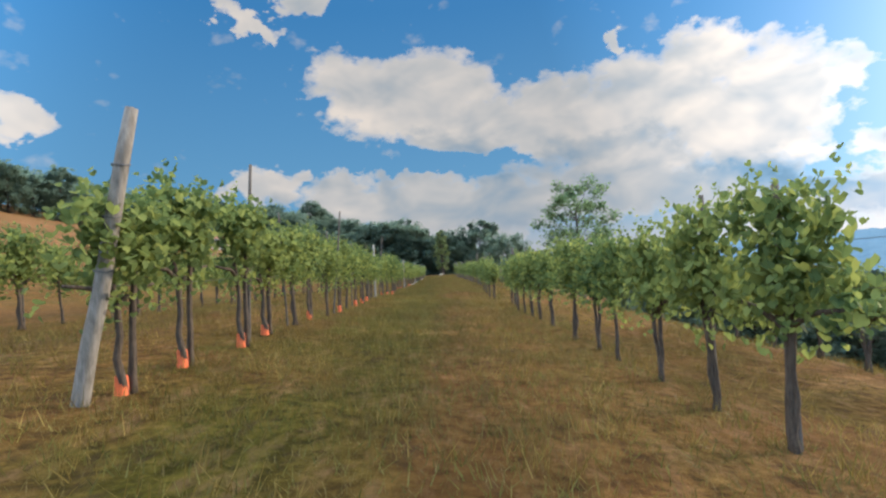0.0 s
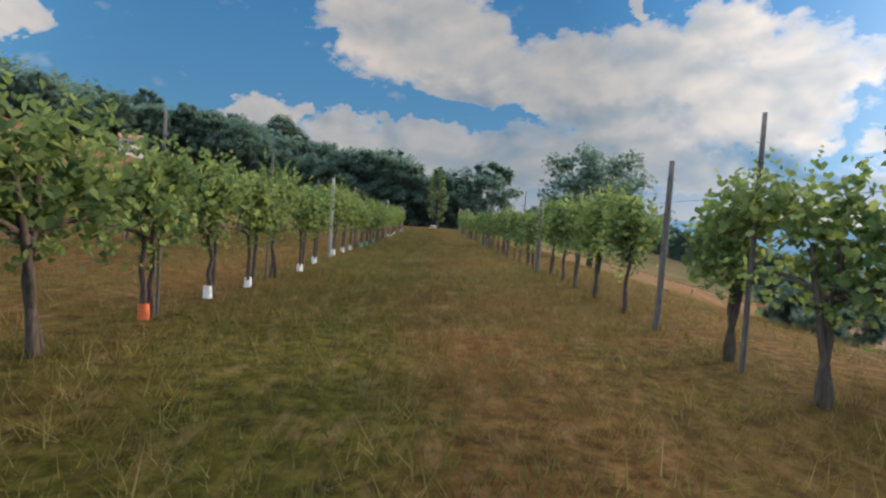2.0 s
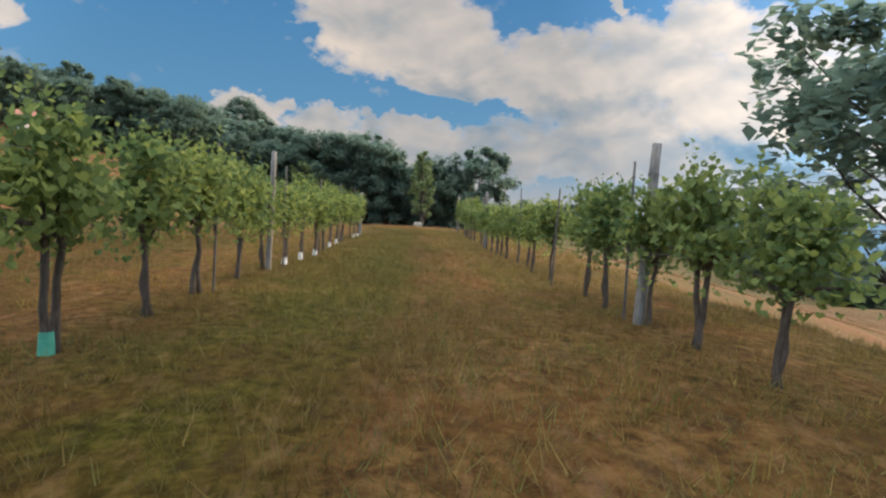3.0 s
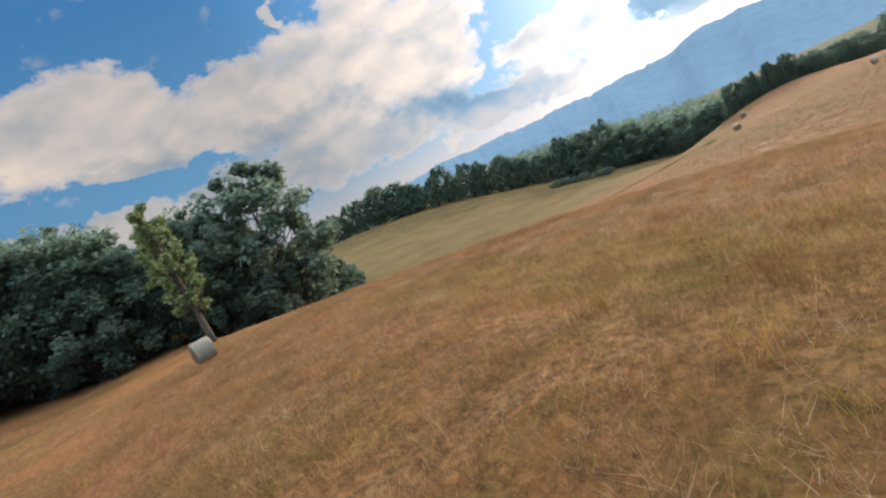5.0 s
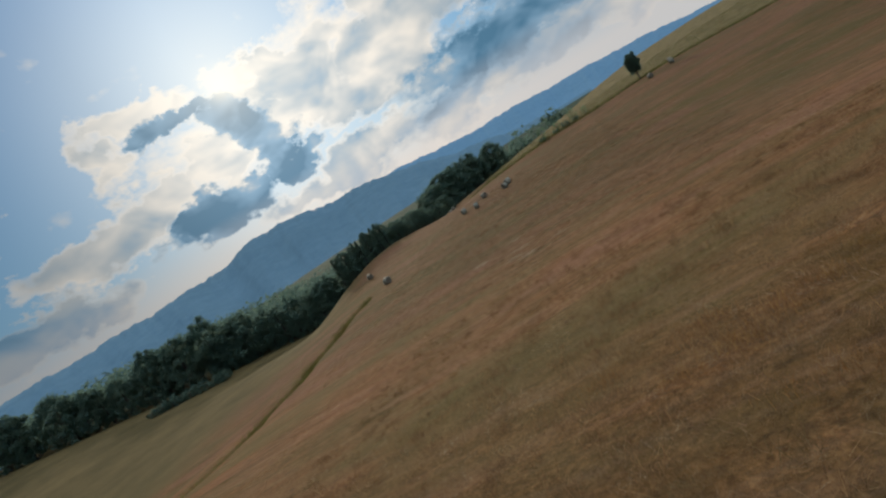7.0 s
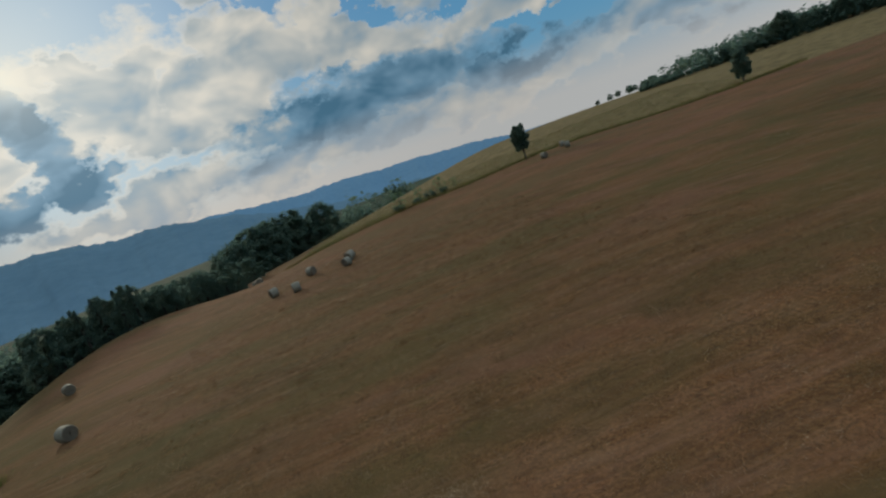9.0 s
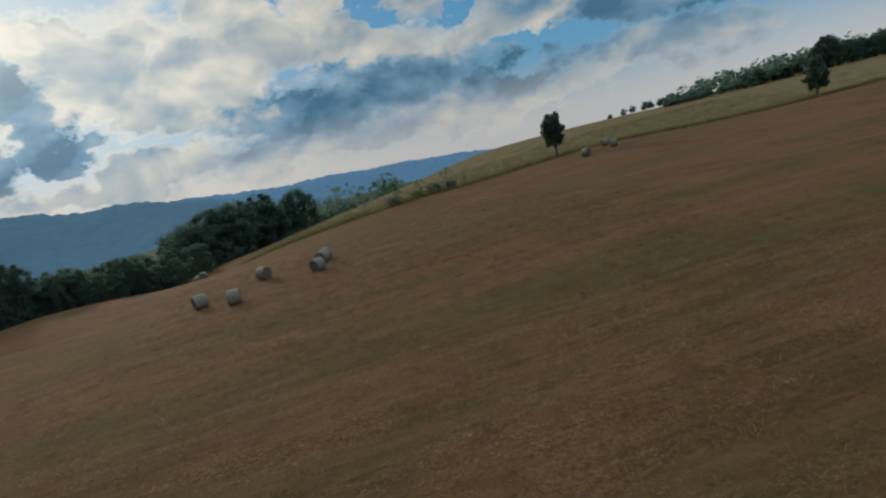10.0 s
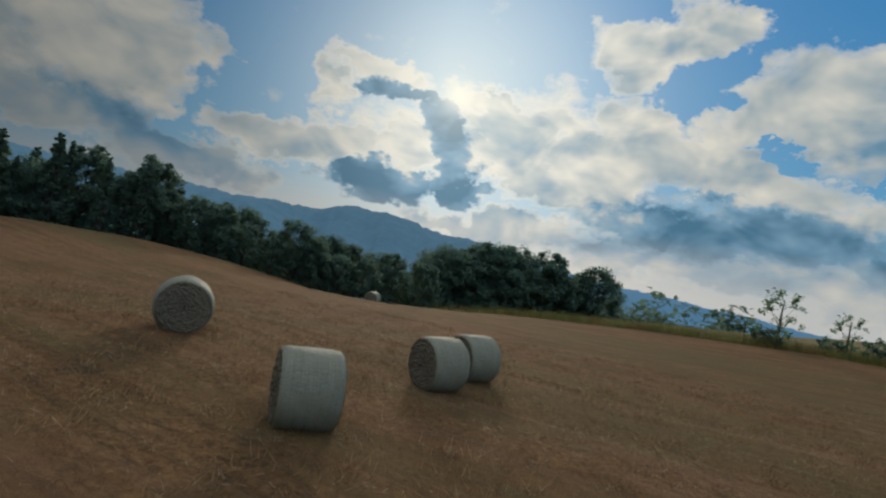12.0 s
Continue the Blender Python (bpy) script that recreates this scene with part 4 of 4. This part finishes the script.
# woods
OAK = "dense dark green tree of the wood edge"
wood = [tagged(make_tree(40 + k, 16, 11 + k % 3, 0.4, dark_leaf, 84, (0.46, 150)), OAK, "tree", "trees of the woods") for k in range(4)]
conifer = [tagged(make_tree(50 + k, 17, 5.6 + k, 0.5, dark_leaf, 170, (0.42, 34), "cone"), "dark pointed conifer of the wood edge", "tree", "trees of the woods") for k in range(2)]
used = set()
wood_rng = np.random.default_rng(77)


def place_wood(models_, x, y, s):
    k = int(wood_rng.integers(len(models_)))
    mdl = models_[k]
    turn = wood_rng.uniform(0, 360)
    if mdl.name not in used:
        used.add(mdl.name)
        mdl.matrix_basis = pose(x, y, ground_z(x, y) - 0.3, 0, 0, turn) @ Matrix.Scale(s, 4)
    else:
        stand(mdl, x, y, s, turn, 0.3)


def belt(models_, points, gap, size):
    for (xa, ya), (xb, yb) in zip(points[:-1], points[1:]):
        d = math.hypot(xb - xa, yb - ya)
        for k in range(max(1, int(d / gap))):
            u = (k + 0.5) / max(1, int(d / gap))
            x = xa + (xb - xa) * u + wood_rng.normal(0, gap * 0.22)
            y = ya + (yb - ya) * u + wood_rng.normal(0, gap * 0.22)
            place_wood(models_, x, y, size * wood_rng.uniform(0.68, 1.18))


def polar(az, r, x0=0.0, y0=110.0):
    return x0 + math.sin(radians(az)) * r, y0 + math.cos(radians(az)) * r


# the wood at the end of the vineyard, then the wooded hill to the west
for x, y, k in ((13.6, 180.5, 1.62), (5.5, 184, 1.2), (18, 186, 0.8), (22, 192, 0.55), (-12, 178, 1.2), (-25, 175, 0.95)):
    place_wood(wood, x, y, k)
belt(wood, [(12, 181), (-8, 179), (-25, 176.5)], 4.4, 1.1)
belt(wood, [(-25, 176.5), (-40, 174), (-70, 167)], 4.4, 0.84)
belt(wood, [(10, 188), (-15, 185)], 5.5, 1.1)
belt(wood, [(-15, 185), (-40, 182)], 5.5, 0.85)
belt(wood, [(-20, 200), (-60, 190), (-90, 170)], 5.5, 0.84)
belt(wood, [(10, 205), (-30, 222), (-70, 215)], 6.5, 1.0)
belt(wood, [(-60, 172), (-78, 150), (-90, 120), (-98, 80), (-102, 30), (-104, -10)], 5.5, 0.72)
for x, y, k in ((22, 190, 0.7), (26, 197, 0.55), (29, 204, 0.5)):
    place_wood(wood, x, y, k)
# the wood edge round the far field and down into the valley
EDGE = ((13, 250), (28, 220), (40, 202), (51, 186), (58, 184), (65, 208), (74, 246), (79, 256))
belt(wood, [polar(a, r) for a, r in EDGE[:4]], 5.0, 0.92)
belt(wood, [polar(a, r) for a, r in ((47, 190), (55, 184), (60, 188))], 3.6, 0.62)
belt(wood, [polar(a, r) for a, r in ((48, 196), (60, 196))], 4.4, 0.72)
belt(wood, [(150, 210), (165, 204), (180, 197)], 3.6, 0.72)
belt(conifer, [(141, 190), (147, 187.5), (152, 185), (158, 181.5)], 1.7, 0.42)
belt(conifer, [(143, 195), (155, 190.5), (164, 185)], 1.5, 0.54)
belt(wood, [(142, 191), (153, 187), (161, 182)], 2.1, 0.48)
belt(wood, [(159, 180.5), (168, 175), (177, 169)], 2.6, 0.36)
belt(wood, [(166, 186), (180, 177), (192, 169)], 3.4, 0.42)
belt(wood, [polar(a, r + 2) for a, r in EDGE[4:7]], 4.2, 0.72)
belt(wood, [polar(a, r + 12) for a, r in EDGE[4:7]], 5.5, 0.78)
belt(wood, [(214, 182), (232, 168), (247, 153)], 3.6, 0.98)
belt(wood, [(222, 184), (250, 160)], 5.0, 1.05)
# the wooded dell below the vineyard
belt(wood, [(30, -10), (28, 12), (27, 34), (25, 48), (23.5, 62)], 2.8, 0.56)
belt(wood, [(24, 64), (25, 74), (30, 84)], 2.6, 0.36)
belt(wood, [(37, 0), (35, 30), (35, 55), (39, 74)], 4.2, 0.52)
belt(wood, [(46, 10), (44, 40), (48, 66), (60, 78)], 5.2, 0.62)
belt(wood, [(62, 20), (60, 48), (72, 68)], 6.0, 0.66)
# scrub along the hill to the south-east
belt(wood, [(236, -90), (240, -60), (250, -28)], 4.0, 0.60)
belt(wood, [(250, -28), (257, -8)], 3.4, 0.36)


def far_wood(name, spots, label, leaf=1.5):
    """Massed crowns, too many to count."""
    rng = np.random.default_rng(12)
    centres = []
    for x, y, tall in spots:
        z = ground_z(x, y)
        m = 48
        q = rng.normal(0, 1, (m, 3))
        q /= np.linalg.norm(q, axis=1)[:, None] + 1e-9
        q *= np.array([0.36, 0.36, 0.40]) * tall * rng.uniform(0.6, 1.1, (m, 1))
        q[:, 2] = np.where(q[:, 2] < -0.3 * tall, q[:, 2] * 0.6, q[:, 2])
        centres.append(q + np.array([x, y, z + tall * 0.55]))
    v, f = leaves(rng, np.concatenate(centres), leaf, 0.2)
    return tagged(mesh_object(name, v, f, dark_leaf), label, "woods", kind="stuff")


spots = []
for az in np.arange(11, 84, 1.15):
    edge = float(np.interp(az, [e[0] for e in EDGE], [e[1] for e in EDGE]))
    for r in np.arange(edge + 9, edge + 150, 8.0):
        x, y = polar(az + wood_rng.normal(0, 0.4), r + wood_rng.normal(0, 2))
        spots.append((x, y, wood_rng.uniform(10, 15)))
for k in range(260):
    spots.append((wood_rng.uniform(262, 400), wood_rng.uniform(118, 230), wood_rng.uniform(7, 10)))
far_wood("valley_woods", spots, "massed dark crowns of the valley woods")
spots = []
for k in range(160):
    x, y = wood_rng.uniform(246, 330), wood_rng.uniform(-110, 10)
    spots.append((x, y, wood_rng.uniform(7, 11) * (1 - 0.65 * float(ease(-50, 5, y)))))
far_wood("upper_woods", spots, "massed dark crowns of the upper woods")
spots = []
for k in range(420):
    u = wood_rng.uniform(0, 1)
    spots.append((233 + 33 * u ** 1.3 + wood_rng.normal(0, 1.6), -92 + 109 * u, (6.0 - 4.2 * u) * wood_rng.uniform(0.6, 1.2)))
far_wood("ridge_scrub", spots, "low dark scrub along the upper field edge", 0.8)
spots = []
for k in range(3600):
    x, y = wood_rng.uniform(-230, 20), wood_rng.uniform(-40, 300)
    edge = np.interp(y, (-40, 80, 150, 175, 200), (-106, -102, -84, -55, 14))
    if x < edge - 5 and y > -40:
        spots.append((x, y, wood_rng.uniform(10, 15)))
far_wood("hill_woods", spots, "massed dark crowns of the wooded hillside")


# ---- farmhouse on the bank ----
def box(cx, cy, cz, sx, sy, sz):
    bm = bmesh.new()
    bmesh.ops.create_cube(bm, size=1.0, matrix=Matrix.Translation((cx, cy, cz)) @ Matrix.Diagonal((sx, sy, sz, 1)))
    return bm


def make_house(x, y, turn):
    root = empty("farmhouse")
    wide, deep, tall = 7.0, 6.0, 5.4
    part("wall", box(0, 0, tall / 2 - 0.5, wide, deep, tall + 1.0), wall_plaster, root)
    bm = bmesh.new()
    for sx in (-wide / 2 - 0.5, wide / 2 + 0.5):
        for py, pz in ((-deep / 2 - 0.5, tall - 0.1), (0, tall + 1.6), (deep / 2 + 0.5, tall - 0.1), (deep / 2 + 0.5, tall + 0.1), (0, tall + 1.85), (-deep / 2 - 0.5, tall + 0.1)):
            bm.verts.new((sx, py, pz))
    bm.verts.ensure_lookup_table()
    v = bm.verts
    bm.faces.new([v[i] for i in range(6)])
    bm.faces.new([v[i] for i in range(11, 5, -1)])
    for i in range(6):
        j = (i + 1) % 6
        bm.faces.new((v[i], v[i + 6], v[j + 6], v[j]))
    part("roof", bm, roof_tile, root, "low brown tiled roof")
    for wx in (-2.2, 0.0, 2.2):
        for wz in (1.5, 4.0):
            w = part("window", box(wx, -deep / 2 - 0.02, wz, 0.9, 0.08, 1.3), glass_dark, root)
            for s in (-1, 1):
                part("shutter", box(wx + s * 0.72, -deep / 2 - 0.05, wz, 0.46, 0.06, 1.36), shutter_brown, w)
    root.matrix_basis = pose(x, y, ground_z(x, y), 0, 0, turn) @ Matrix.Scale(0.58, 4)
    return tagged(root, "small cream plastered farmhouse with brown roof and shutters", "house")


make_house(-61, 147.5, 35)


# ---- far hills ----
# distance haze is painted in: blue base colours instead of leaf green
def hazy_forest_build(n, p):
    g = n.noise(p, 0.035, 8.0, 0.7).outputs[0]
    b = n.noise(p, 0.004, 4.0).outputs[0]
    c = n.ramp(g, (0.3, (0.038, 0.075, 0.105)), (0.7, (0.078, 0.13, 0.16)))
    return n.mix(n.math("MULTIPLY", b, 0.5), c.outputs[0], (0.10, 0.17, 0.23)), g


# emission adds the pale glow of distance haze; the hills give off no light
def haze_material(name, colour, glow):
    m = material(name, hazy_forest_build, 1.0, gloss=0.0, bump=1.0, depth=6.0)
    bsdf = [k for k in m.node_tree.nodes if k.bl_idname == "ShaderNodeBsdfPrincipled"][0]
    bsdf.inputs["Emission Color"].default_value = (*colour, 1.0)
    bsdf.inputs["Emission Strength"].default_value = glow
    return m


def ridge(name, profile, distance, base, mat, seed, label, rough=0.12):
    """A range of hills: elevation over azimuth, as seen from the middle of the place."""
    rng = np.random.default_rng(seed)
    az = np.arange(profile[0][0], profile[-1][0], 0.22)
    el = np.interp(az, [p[0] for p in profile], [p[1] for p in profile])
    wob = np.zeros(len(az))
    for k, amp in ((0.9, 0.16), (2.3, 0.08), (5.7, 0.05), (13.0, 0.035)):
        wob += amp * np.sin(az * k + rng.uniform(0, 6.28))
    el = el + wob * rough / 0.16
    rows = 14
    verts, faces = [], []
    for i, (a, e) in enumerate(zip(az, el)):
        for r in range(rows):
            u = r / (rows - 1)
            d = distance * (0.34 + 0.66 * u)
            top = distance * math.tan(radians(e))
            z = base + (top - base) * (u ** 1.6) + distance * 0.018 * noise.noise(Vector((a * 0.22, u * 3.0, seed * 7.0))) * u * (1 - u) * 4 + distance * 0.002 * noise.noise(Vector((a * 1.9, u * 14.0, seed)))
            verts.append((60 + math.sin(radians(a)) * d, 130 + math.cos(radians(a)) * d, z))
        verts.append((60 + math.sin(radians(a)) * distance * 1.25, 130 + math.cos(radians(a)) * distance * 1.25, base))
    n = rows + 1
    for i in range(len(az) - 1):
        for r in range(n - 1):
            faces.append((i * n + r, (i + 1) * n + r, (i + 1) * n + r + 1, i * n + r + 1))
    return tagged(mesh_object(name, verts, faces, mat, None, True), label, "hills", kind="structure")


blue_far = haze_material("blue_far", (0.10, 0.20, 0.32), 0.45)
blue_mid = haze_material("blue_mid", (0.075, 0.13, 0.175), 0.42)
ridge("backdrop_hills_far", ((20, 1.2), (30, 1.6), (45, 1.2), (70, 0.9), (74, 0.6), (78, 0.2), (83, -0.5), (86, -0.4), (90, -0.7), (95, -1.0), (100, -1.3), (108, -2.2), (116, -3.0), (130, -4)), 3200, -260, blue_far, 1, "wooded hills on the horizon, tinted and glowing with painted blue haze", 0.06)
ridge("backdrop_hills_mid", ((18, 1.4), (28, 2.0), (36, 1.7), (44, 1.6), (50, 1.6), (54, 1.8), (56, 2.5), (60, 2.6), (62, 2.2), (65, 1.6), (69, 1.3), (72.5, 0.8), (75, 0.2), (80, -1.2), (86, -2.4), (96, -4.0)), 1300, -90, blue_mid, 2, "wooded mountain across the valley, tinted and glowing with painted blue haze", 0.10)


# ---- grass ----
def blades(name, xy, tall, mat, label, seed, bend=0.5, stout=1.0):
    rng = np.random.default_rng(seed)
    n = len(xy)
    base = np.concatenate([xy, height(xy[:, 0], xy[:, 1])[:, None] - 0.01], 1)
    h = tall * rng.uniform(0.45, 1.25, n)
    a = rng.uniform(0, 2 * math.pi, n)
    side = np.stack([np.cos(a), np.sin(a), np.zeros(n)], -1) * (0.005 + 0.022 * h[:, None]) * stout
    tip = np.stack([rng.normal(0, bend, n) * h, rng.normal(0, bend, n) * h, h], -1)
    v = np.stack([base - side * 0.5, base + side * 0.5, base + tip], 1).reshape(-1, 3)
    me = bpy.data.meshes.new(name)
    me.vertices.add(3 * n)
    me.vertices.foreach_set("co", v.ravel())
    me.loops.add(3 * n)
    me.loops.foreach_set("vertex_index", np.arange(3 * n))
    me.polygons.add(n)
    me.polygons.foreach_set("loop_start", np.arange(n) * 3)
    me.update(calc_edges=True)
    me.materials.append(mat)
    return tagged(new(name, me), label, "grass", kind="stuff")


def tufted(rng, n, x0, x1, y0, y1, per=9, spread=0.10):
    c = np.stack([rng.uniform(x0, x1, n // per), rng.uniform(y0, y1, n // per)], -1)
    return np.repeat(c, per, 0) + rng.normal(0, spread, (len(c) * per, 2))


grass_rng = np.random.default_rng(21)
turf_blade = material("turf_blade", blade_build(((0.0, (0.070, 0.050, 0.016)), (0.5, (0.140, 0.105, 0.030)), (1.0, (0.250, 0.190, 0.070))), (0.135, 0.078, 0.026), (0.084, 0.080, 0.020)), 0.75, through=0.3)
lane_xy = np.concatenate([tufted(grass_rng, 110000, -2.9, 2.9, -1, 104), tufted(grass_rng, 60000, -9, 8, -1, 106)])
blades("lane_grass", lane_xy, 0.10, green_blade, "short green grass between the vine rows", 1)
blades("lane_turf", tufted(grass_rng, 130000, -3.0, 3.0, 0, 100, 10, 0.05), 0.07, turf_blade, "short brownish turf of the mown lane", 19, 0.9, 0.8)
lane_blade = material("lane_blade", blade_build(((0.0, (0.090, 0.060, 0.013)), (0.5, (0.176, 0.124, 0.027)), (1.0, (0.290, 0.210, 0.058))), (0.150, 0.088, 0.024), (0.092, 0.090, 0.018)), 0.7, through=0.3)
blades("dry_lane_grass", tufted(grass_rng, 170000, -9, 9, -1, 108, 14, 0.07), 0.16, lane_blade, "dry yellow grass stalks between the vine rows", 2)
blades("slope_grass", tufted(grass_rng, 230000, -10, 52, 98, 150, 12, 0.14), 0.15, dry_blade, "dry straw-coloured grass of the mown slope", 3, 0.8, 0.7)
blades("hill_grass", tufted(grass_rng, 110000, -48, -8, 92, 168, 12, 0.16), 0.24, dry_blade, "dry golden grass before the wood", 6, 0.8)
meadow_blade = material("meadow_blade", blade_build(((0.0, (0.10, 0.095, 0.035)), (0.5, (0.20, 0.18, 0.075)), (1.0, (0.33, 0.28, 0.14)))), 0.7, through=0.3)
blades("meadow_grass", tufted(grass_rng, 90000, 170.5, 215, 40, 155, 12, 0.3), 0.6, meadow_blade, "tall pale unmown meadow grass", 7, 0.4)
edge_y = grass_rng.uniform(30, 158, 30000)
edge_xy = np.stack([169.6 + 1.2 * np.sin(edge_y / 11.0) + 0.03 * np.maximum(100 - edge_y, 0), edge_y], -1) + grass_rng.normal(0, 0.6, (30000, 2))
blades("edge_grass", edge_xy, 0.75, green_blade, "tall dark green grass along the field edge", 16, 0.35)
rust_blade = material("rust_blade", blade_build(((0.0, (0.062, 0.034, 0.015)), (0.5, (0.205, 0.102, 0.042)), (1.0, (0.470, 0.300, 0.140)))), 0.7, through=0.3)
short_blade = material("short_blade", blade_build(((0.0, (0.080, 0.044, 0.022)), (0.5, (0.185, 0.098, 0.045)), (1.0, (0.330, 0.205, 0.110)))), 0.75, through=0.3)
orange_blade = material("orange_blade", blade_build(((0.0, (0.150, 0.070, 0.022)), (0.5, (0.270, 0.135, 0.040)), (1.0, (0.420, 0.250, 0.095)))), 0.75, through=0.35)
blades("rust_tufts", tufted(grass_rng, 130000, -4, 46, 99, 142, 55, 0.15), 0.26, rust_blade, "tall rusty grass tufts left by the mower", 10, 0.6, 0.6)
blades("field_tufts", tufted(grass_rng, 110000, 52, 150, 116, 160, 40, 0.20), 0.20, rust_blade, "low rusty grass tufts on the bale field", 11, 0.8)
blades("strip_grass", tufted(grass_rng, 26000, 5.0, 9.8, 100, 117, 14, 0.12), 0.12, lane_blade, "yellow-green grass in a strip across the slope", 23, 0.8, 0.8)
near_xy = tufted(grass_rng, 200000, -3, 25, 101, 131, 16, 0.10)
blades("short_slope_grass", near_xy, 0.12, short_blade, "short reddish grass close to the ground of the slope", 17, 0.9, 0.75)
tall_xy = tufted(grass_rng, 60000, -3, 25, 101, 131, 90, 0.20)
blades("orange_tufts", tall_xy, 0.24, orange_blade, "soft orange tufts of dead grass", 18, 0.4, 0.6)
along = grass_rng.uniform(0.3, 1, 5000)
bank = np.stack([13.4 + 4.2 * along, 125.4 - 4.4 * along], -1) + grass_rng.normal(0, 0.16, (5000, 2))
blades("bank_grass", bank, 0.42, rust_blade, "dark grass on the little bank across the slope", 12, 0.5)
along = grass_rng.uniform(34, 97, 26000)
gully = np.stack([along, ditch_y(along)], -1) + grass_rng.normal(0, 0.55, (26000, 2))
blades("gully_scrub", gully, 0.65, green_blade, "dark green growth along the gully", 13, 0.4)
stubble_blade = material("stubble_blade", blade_build(((0.0, (0.060, 0.042, 0.022)), (0.5, (0.18, 0.128, 0.072)), (1.0, (0.42, 0.32, 0.20))), (0.170, 0.080, 0.042), (0.080, 0.072, 0.030)), 0.7, through=0.3)
blades("field_stubble", tufted(grass_rng, 160000, 62, 150, 118, 162, 10, 0.12), 0.14, stubble_blade, "short brown stubble of the bale field", 4, 0.9)


def wisps(name, spots_, mat, label, seed, way=0.4):
    """Flat tangles of pale cut straw lying on the ground."""
    rng = np.random.default_rng(seed)
    n = len(spots_)
    z = height(spots_[:, 0], spots_[:, 1])
    base = np.concatenate([spots_, z[:, None] + rng.uniform(0.02, 0.10, n)[:, None]], 1)
    a = rng.normal(way, 0.7, n)
    length = rng.uniform(0.05, 0.20, n)
    d = np.stack([np.cos(a) * length, np.sin(a) * length, rng.normal(0, 0.04, n)], -1)
    w = np.stack([-np.sin(a), np.cos(a), np.zeros(n)], -1) * 0.004
    v = np.stack([base - d / 2 - w, base - d / 2 + w, base + d / 2], 1).reshape(-1, 3)
    return tagged(mesh_object(name, v.tolist(), [(3 * k, 3 * k + 1, 3 * k + 2) for k in range(n)], mat), label, "straw", kind="stuff")


pale_straw = material("pale_straw", blade_build(((0.0, (0.22, 0.15, 0.08)), (1.0, (0.46, 0.36, 0.23)))), 0.7, through=0.2)
heaps = np.stack([grass_rng.uniform(-5, 150, 420), grass_rng.uniform(100, 160, 420)], -1)
heaps = np.repeat(heaps, 60, 0) + grass_rng.normal(0, 1.0, (420 * 60, 2)) * np.array([0.55, 0.32])
# the mower left its straw in curved lines across the slope
swath_k, swath_y = grass_rng.integers(0, 32, 30000), grass_rng.uniform(90, 166, 30000)
swath_x = 58 + 3.4 * swath_k + 2.5 * np.sin(swath_y / 17.0 + swath_k * 0.15) + grass_rng.normal(0, 0.30, 30000)
kept = np.sin(swath_y * 0.45 + swath_k * 2.1) + np.sin(swath_y * 1.3 + swath_k) > -0.3
heaps = np.concatenate([heaps, np.stack([swath_x, swath_y], -1)[kept]])
# thicker heaps of pale straw
for hx, hy, many in ((67.8, 141.6, 2200), (64.3, 136.8, 1000), (60.8, 136.9, 1600), (58.9, 135.6, 1600), (71.0, 137.9, 900), (60.8, 132.6, 900), (113, 140.8, 700), (112.2, 130.6, 500), (114.2, 121.7, 500), (110, 143, 500),
                     (10.4, 118.5, 260), (7.2, 118.8, 150), (7.5, 118.0, 120), (9.2, 117.6, 200), (11.3, 117.0, 160), (15.1, 118.4, 300), (5.4, 111.8, 200), (5.4, 110.1, 200), (9.6, 113.4, 160)):
    heaps = np.concatenate([heaps, np.array([hx, hy]) + grass_rng.normal(0, 1.0, (many, 2)) * np.array([0.42, 0.55]) * (1.0 if hx > 50 else 0.6)])
pale_xy = tufted(grass_rng, 60000, 0, 30, 97, 134, 40, 0.15)
blades("straw_tufts", pale_xy, 0.11, pale_straw, "pale broken straw tufts on the slope", 14, 1.1, 0.6)
wisps("cut_straw", heaps, pale_straw, "pale cut straw lying in thin swaths", 9)
lumps = np.stack([grass_rng.uniform(80, 166, 300), grass_rng.uniform(88, 162, 300)], -1)
lumps = np.repeat(lumps, 130, 0) + grass_rng.normal(0, 1.0, (300 * 130, 2)) * np.array([0.28, 1.3])
wisps("field_straw", lumps, pale_straw, "pale straw left in long thin lines on the bale field", 15, 1.5)
# lines that the rake left across the way of the flight: pale straw, and dark stubble between them
rake = np.stack([grass_rng.uniform(84, 142, 240), grass_rng.uniform(116, 150, 240)], -1)
rake = np.repeat(rake, 110, 0) + grass_rng.normal(0, 1.0, (240 * 110, 2)) * np.array([0.16, 1.7])
wisps("raked_straw", rake, pale_straw, "thin pale lines of raked straw", 20, 1.5)
dark_blade = material("dark_blade", blade_build(((0.0, (0.040, 0.026, 0.014)), (0.5, (0.085, 0.052, 0.027)), (1.0, (0.160, 0.098, 0.052)))), 0.8, through=0.2)
furrow = np.stack([grass_rng.uniform(54, 142, 420), grass_rng.uniform(114, 150, 420)], -1)
furrow = np.repeat(furrow, 170, 0) + grass_rng.normal(0, 1.0, (420 * 170, 2)) * np.array([0.20, 1.3])
blades("dark_stubble", furrow, 0.13, dark_blade, "dark uncut stubble between the raked lines", 21, 0.8)
red_xy = tufted(grass_rng, 60000, 54, 135, 112, 146, 30, 0.16)
blades("red_tufts", red_xy, 0.16, short_blade, "short reddish tufts on the bale field", 22, 0.8)
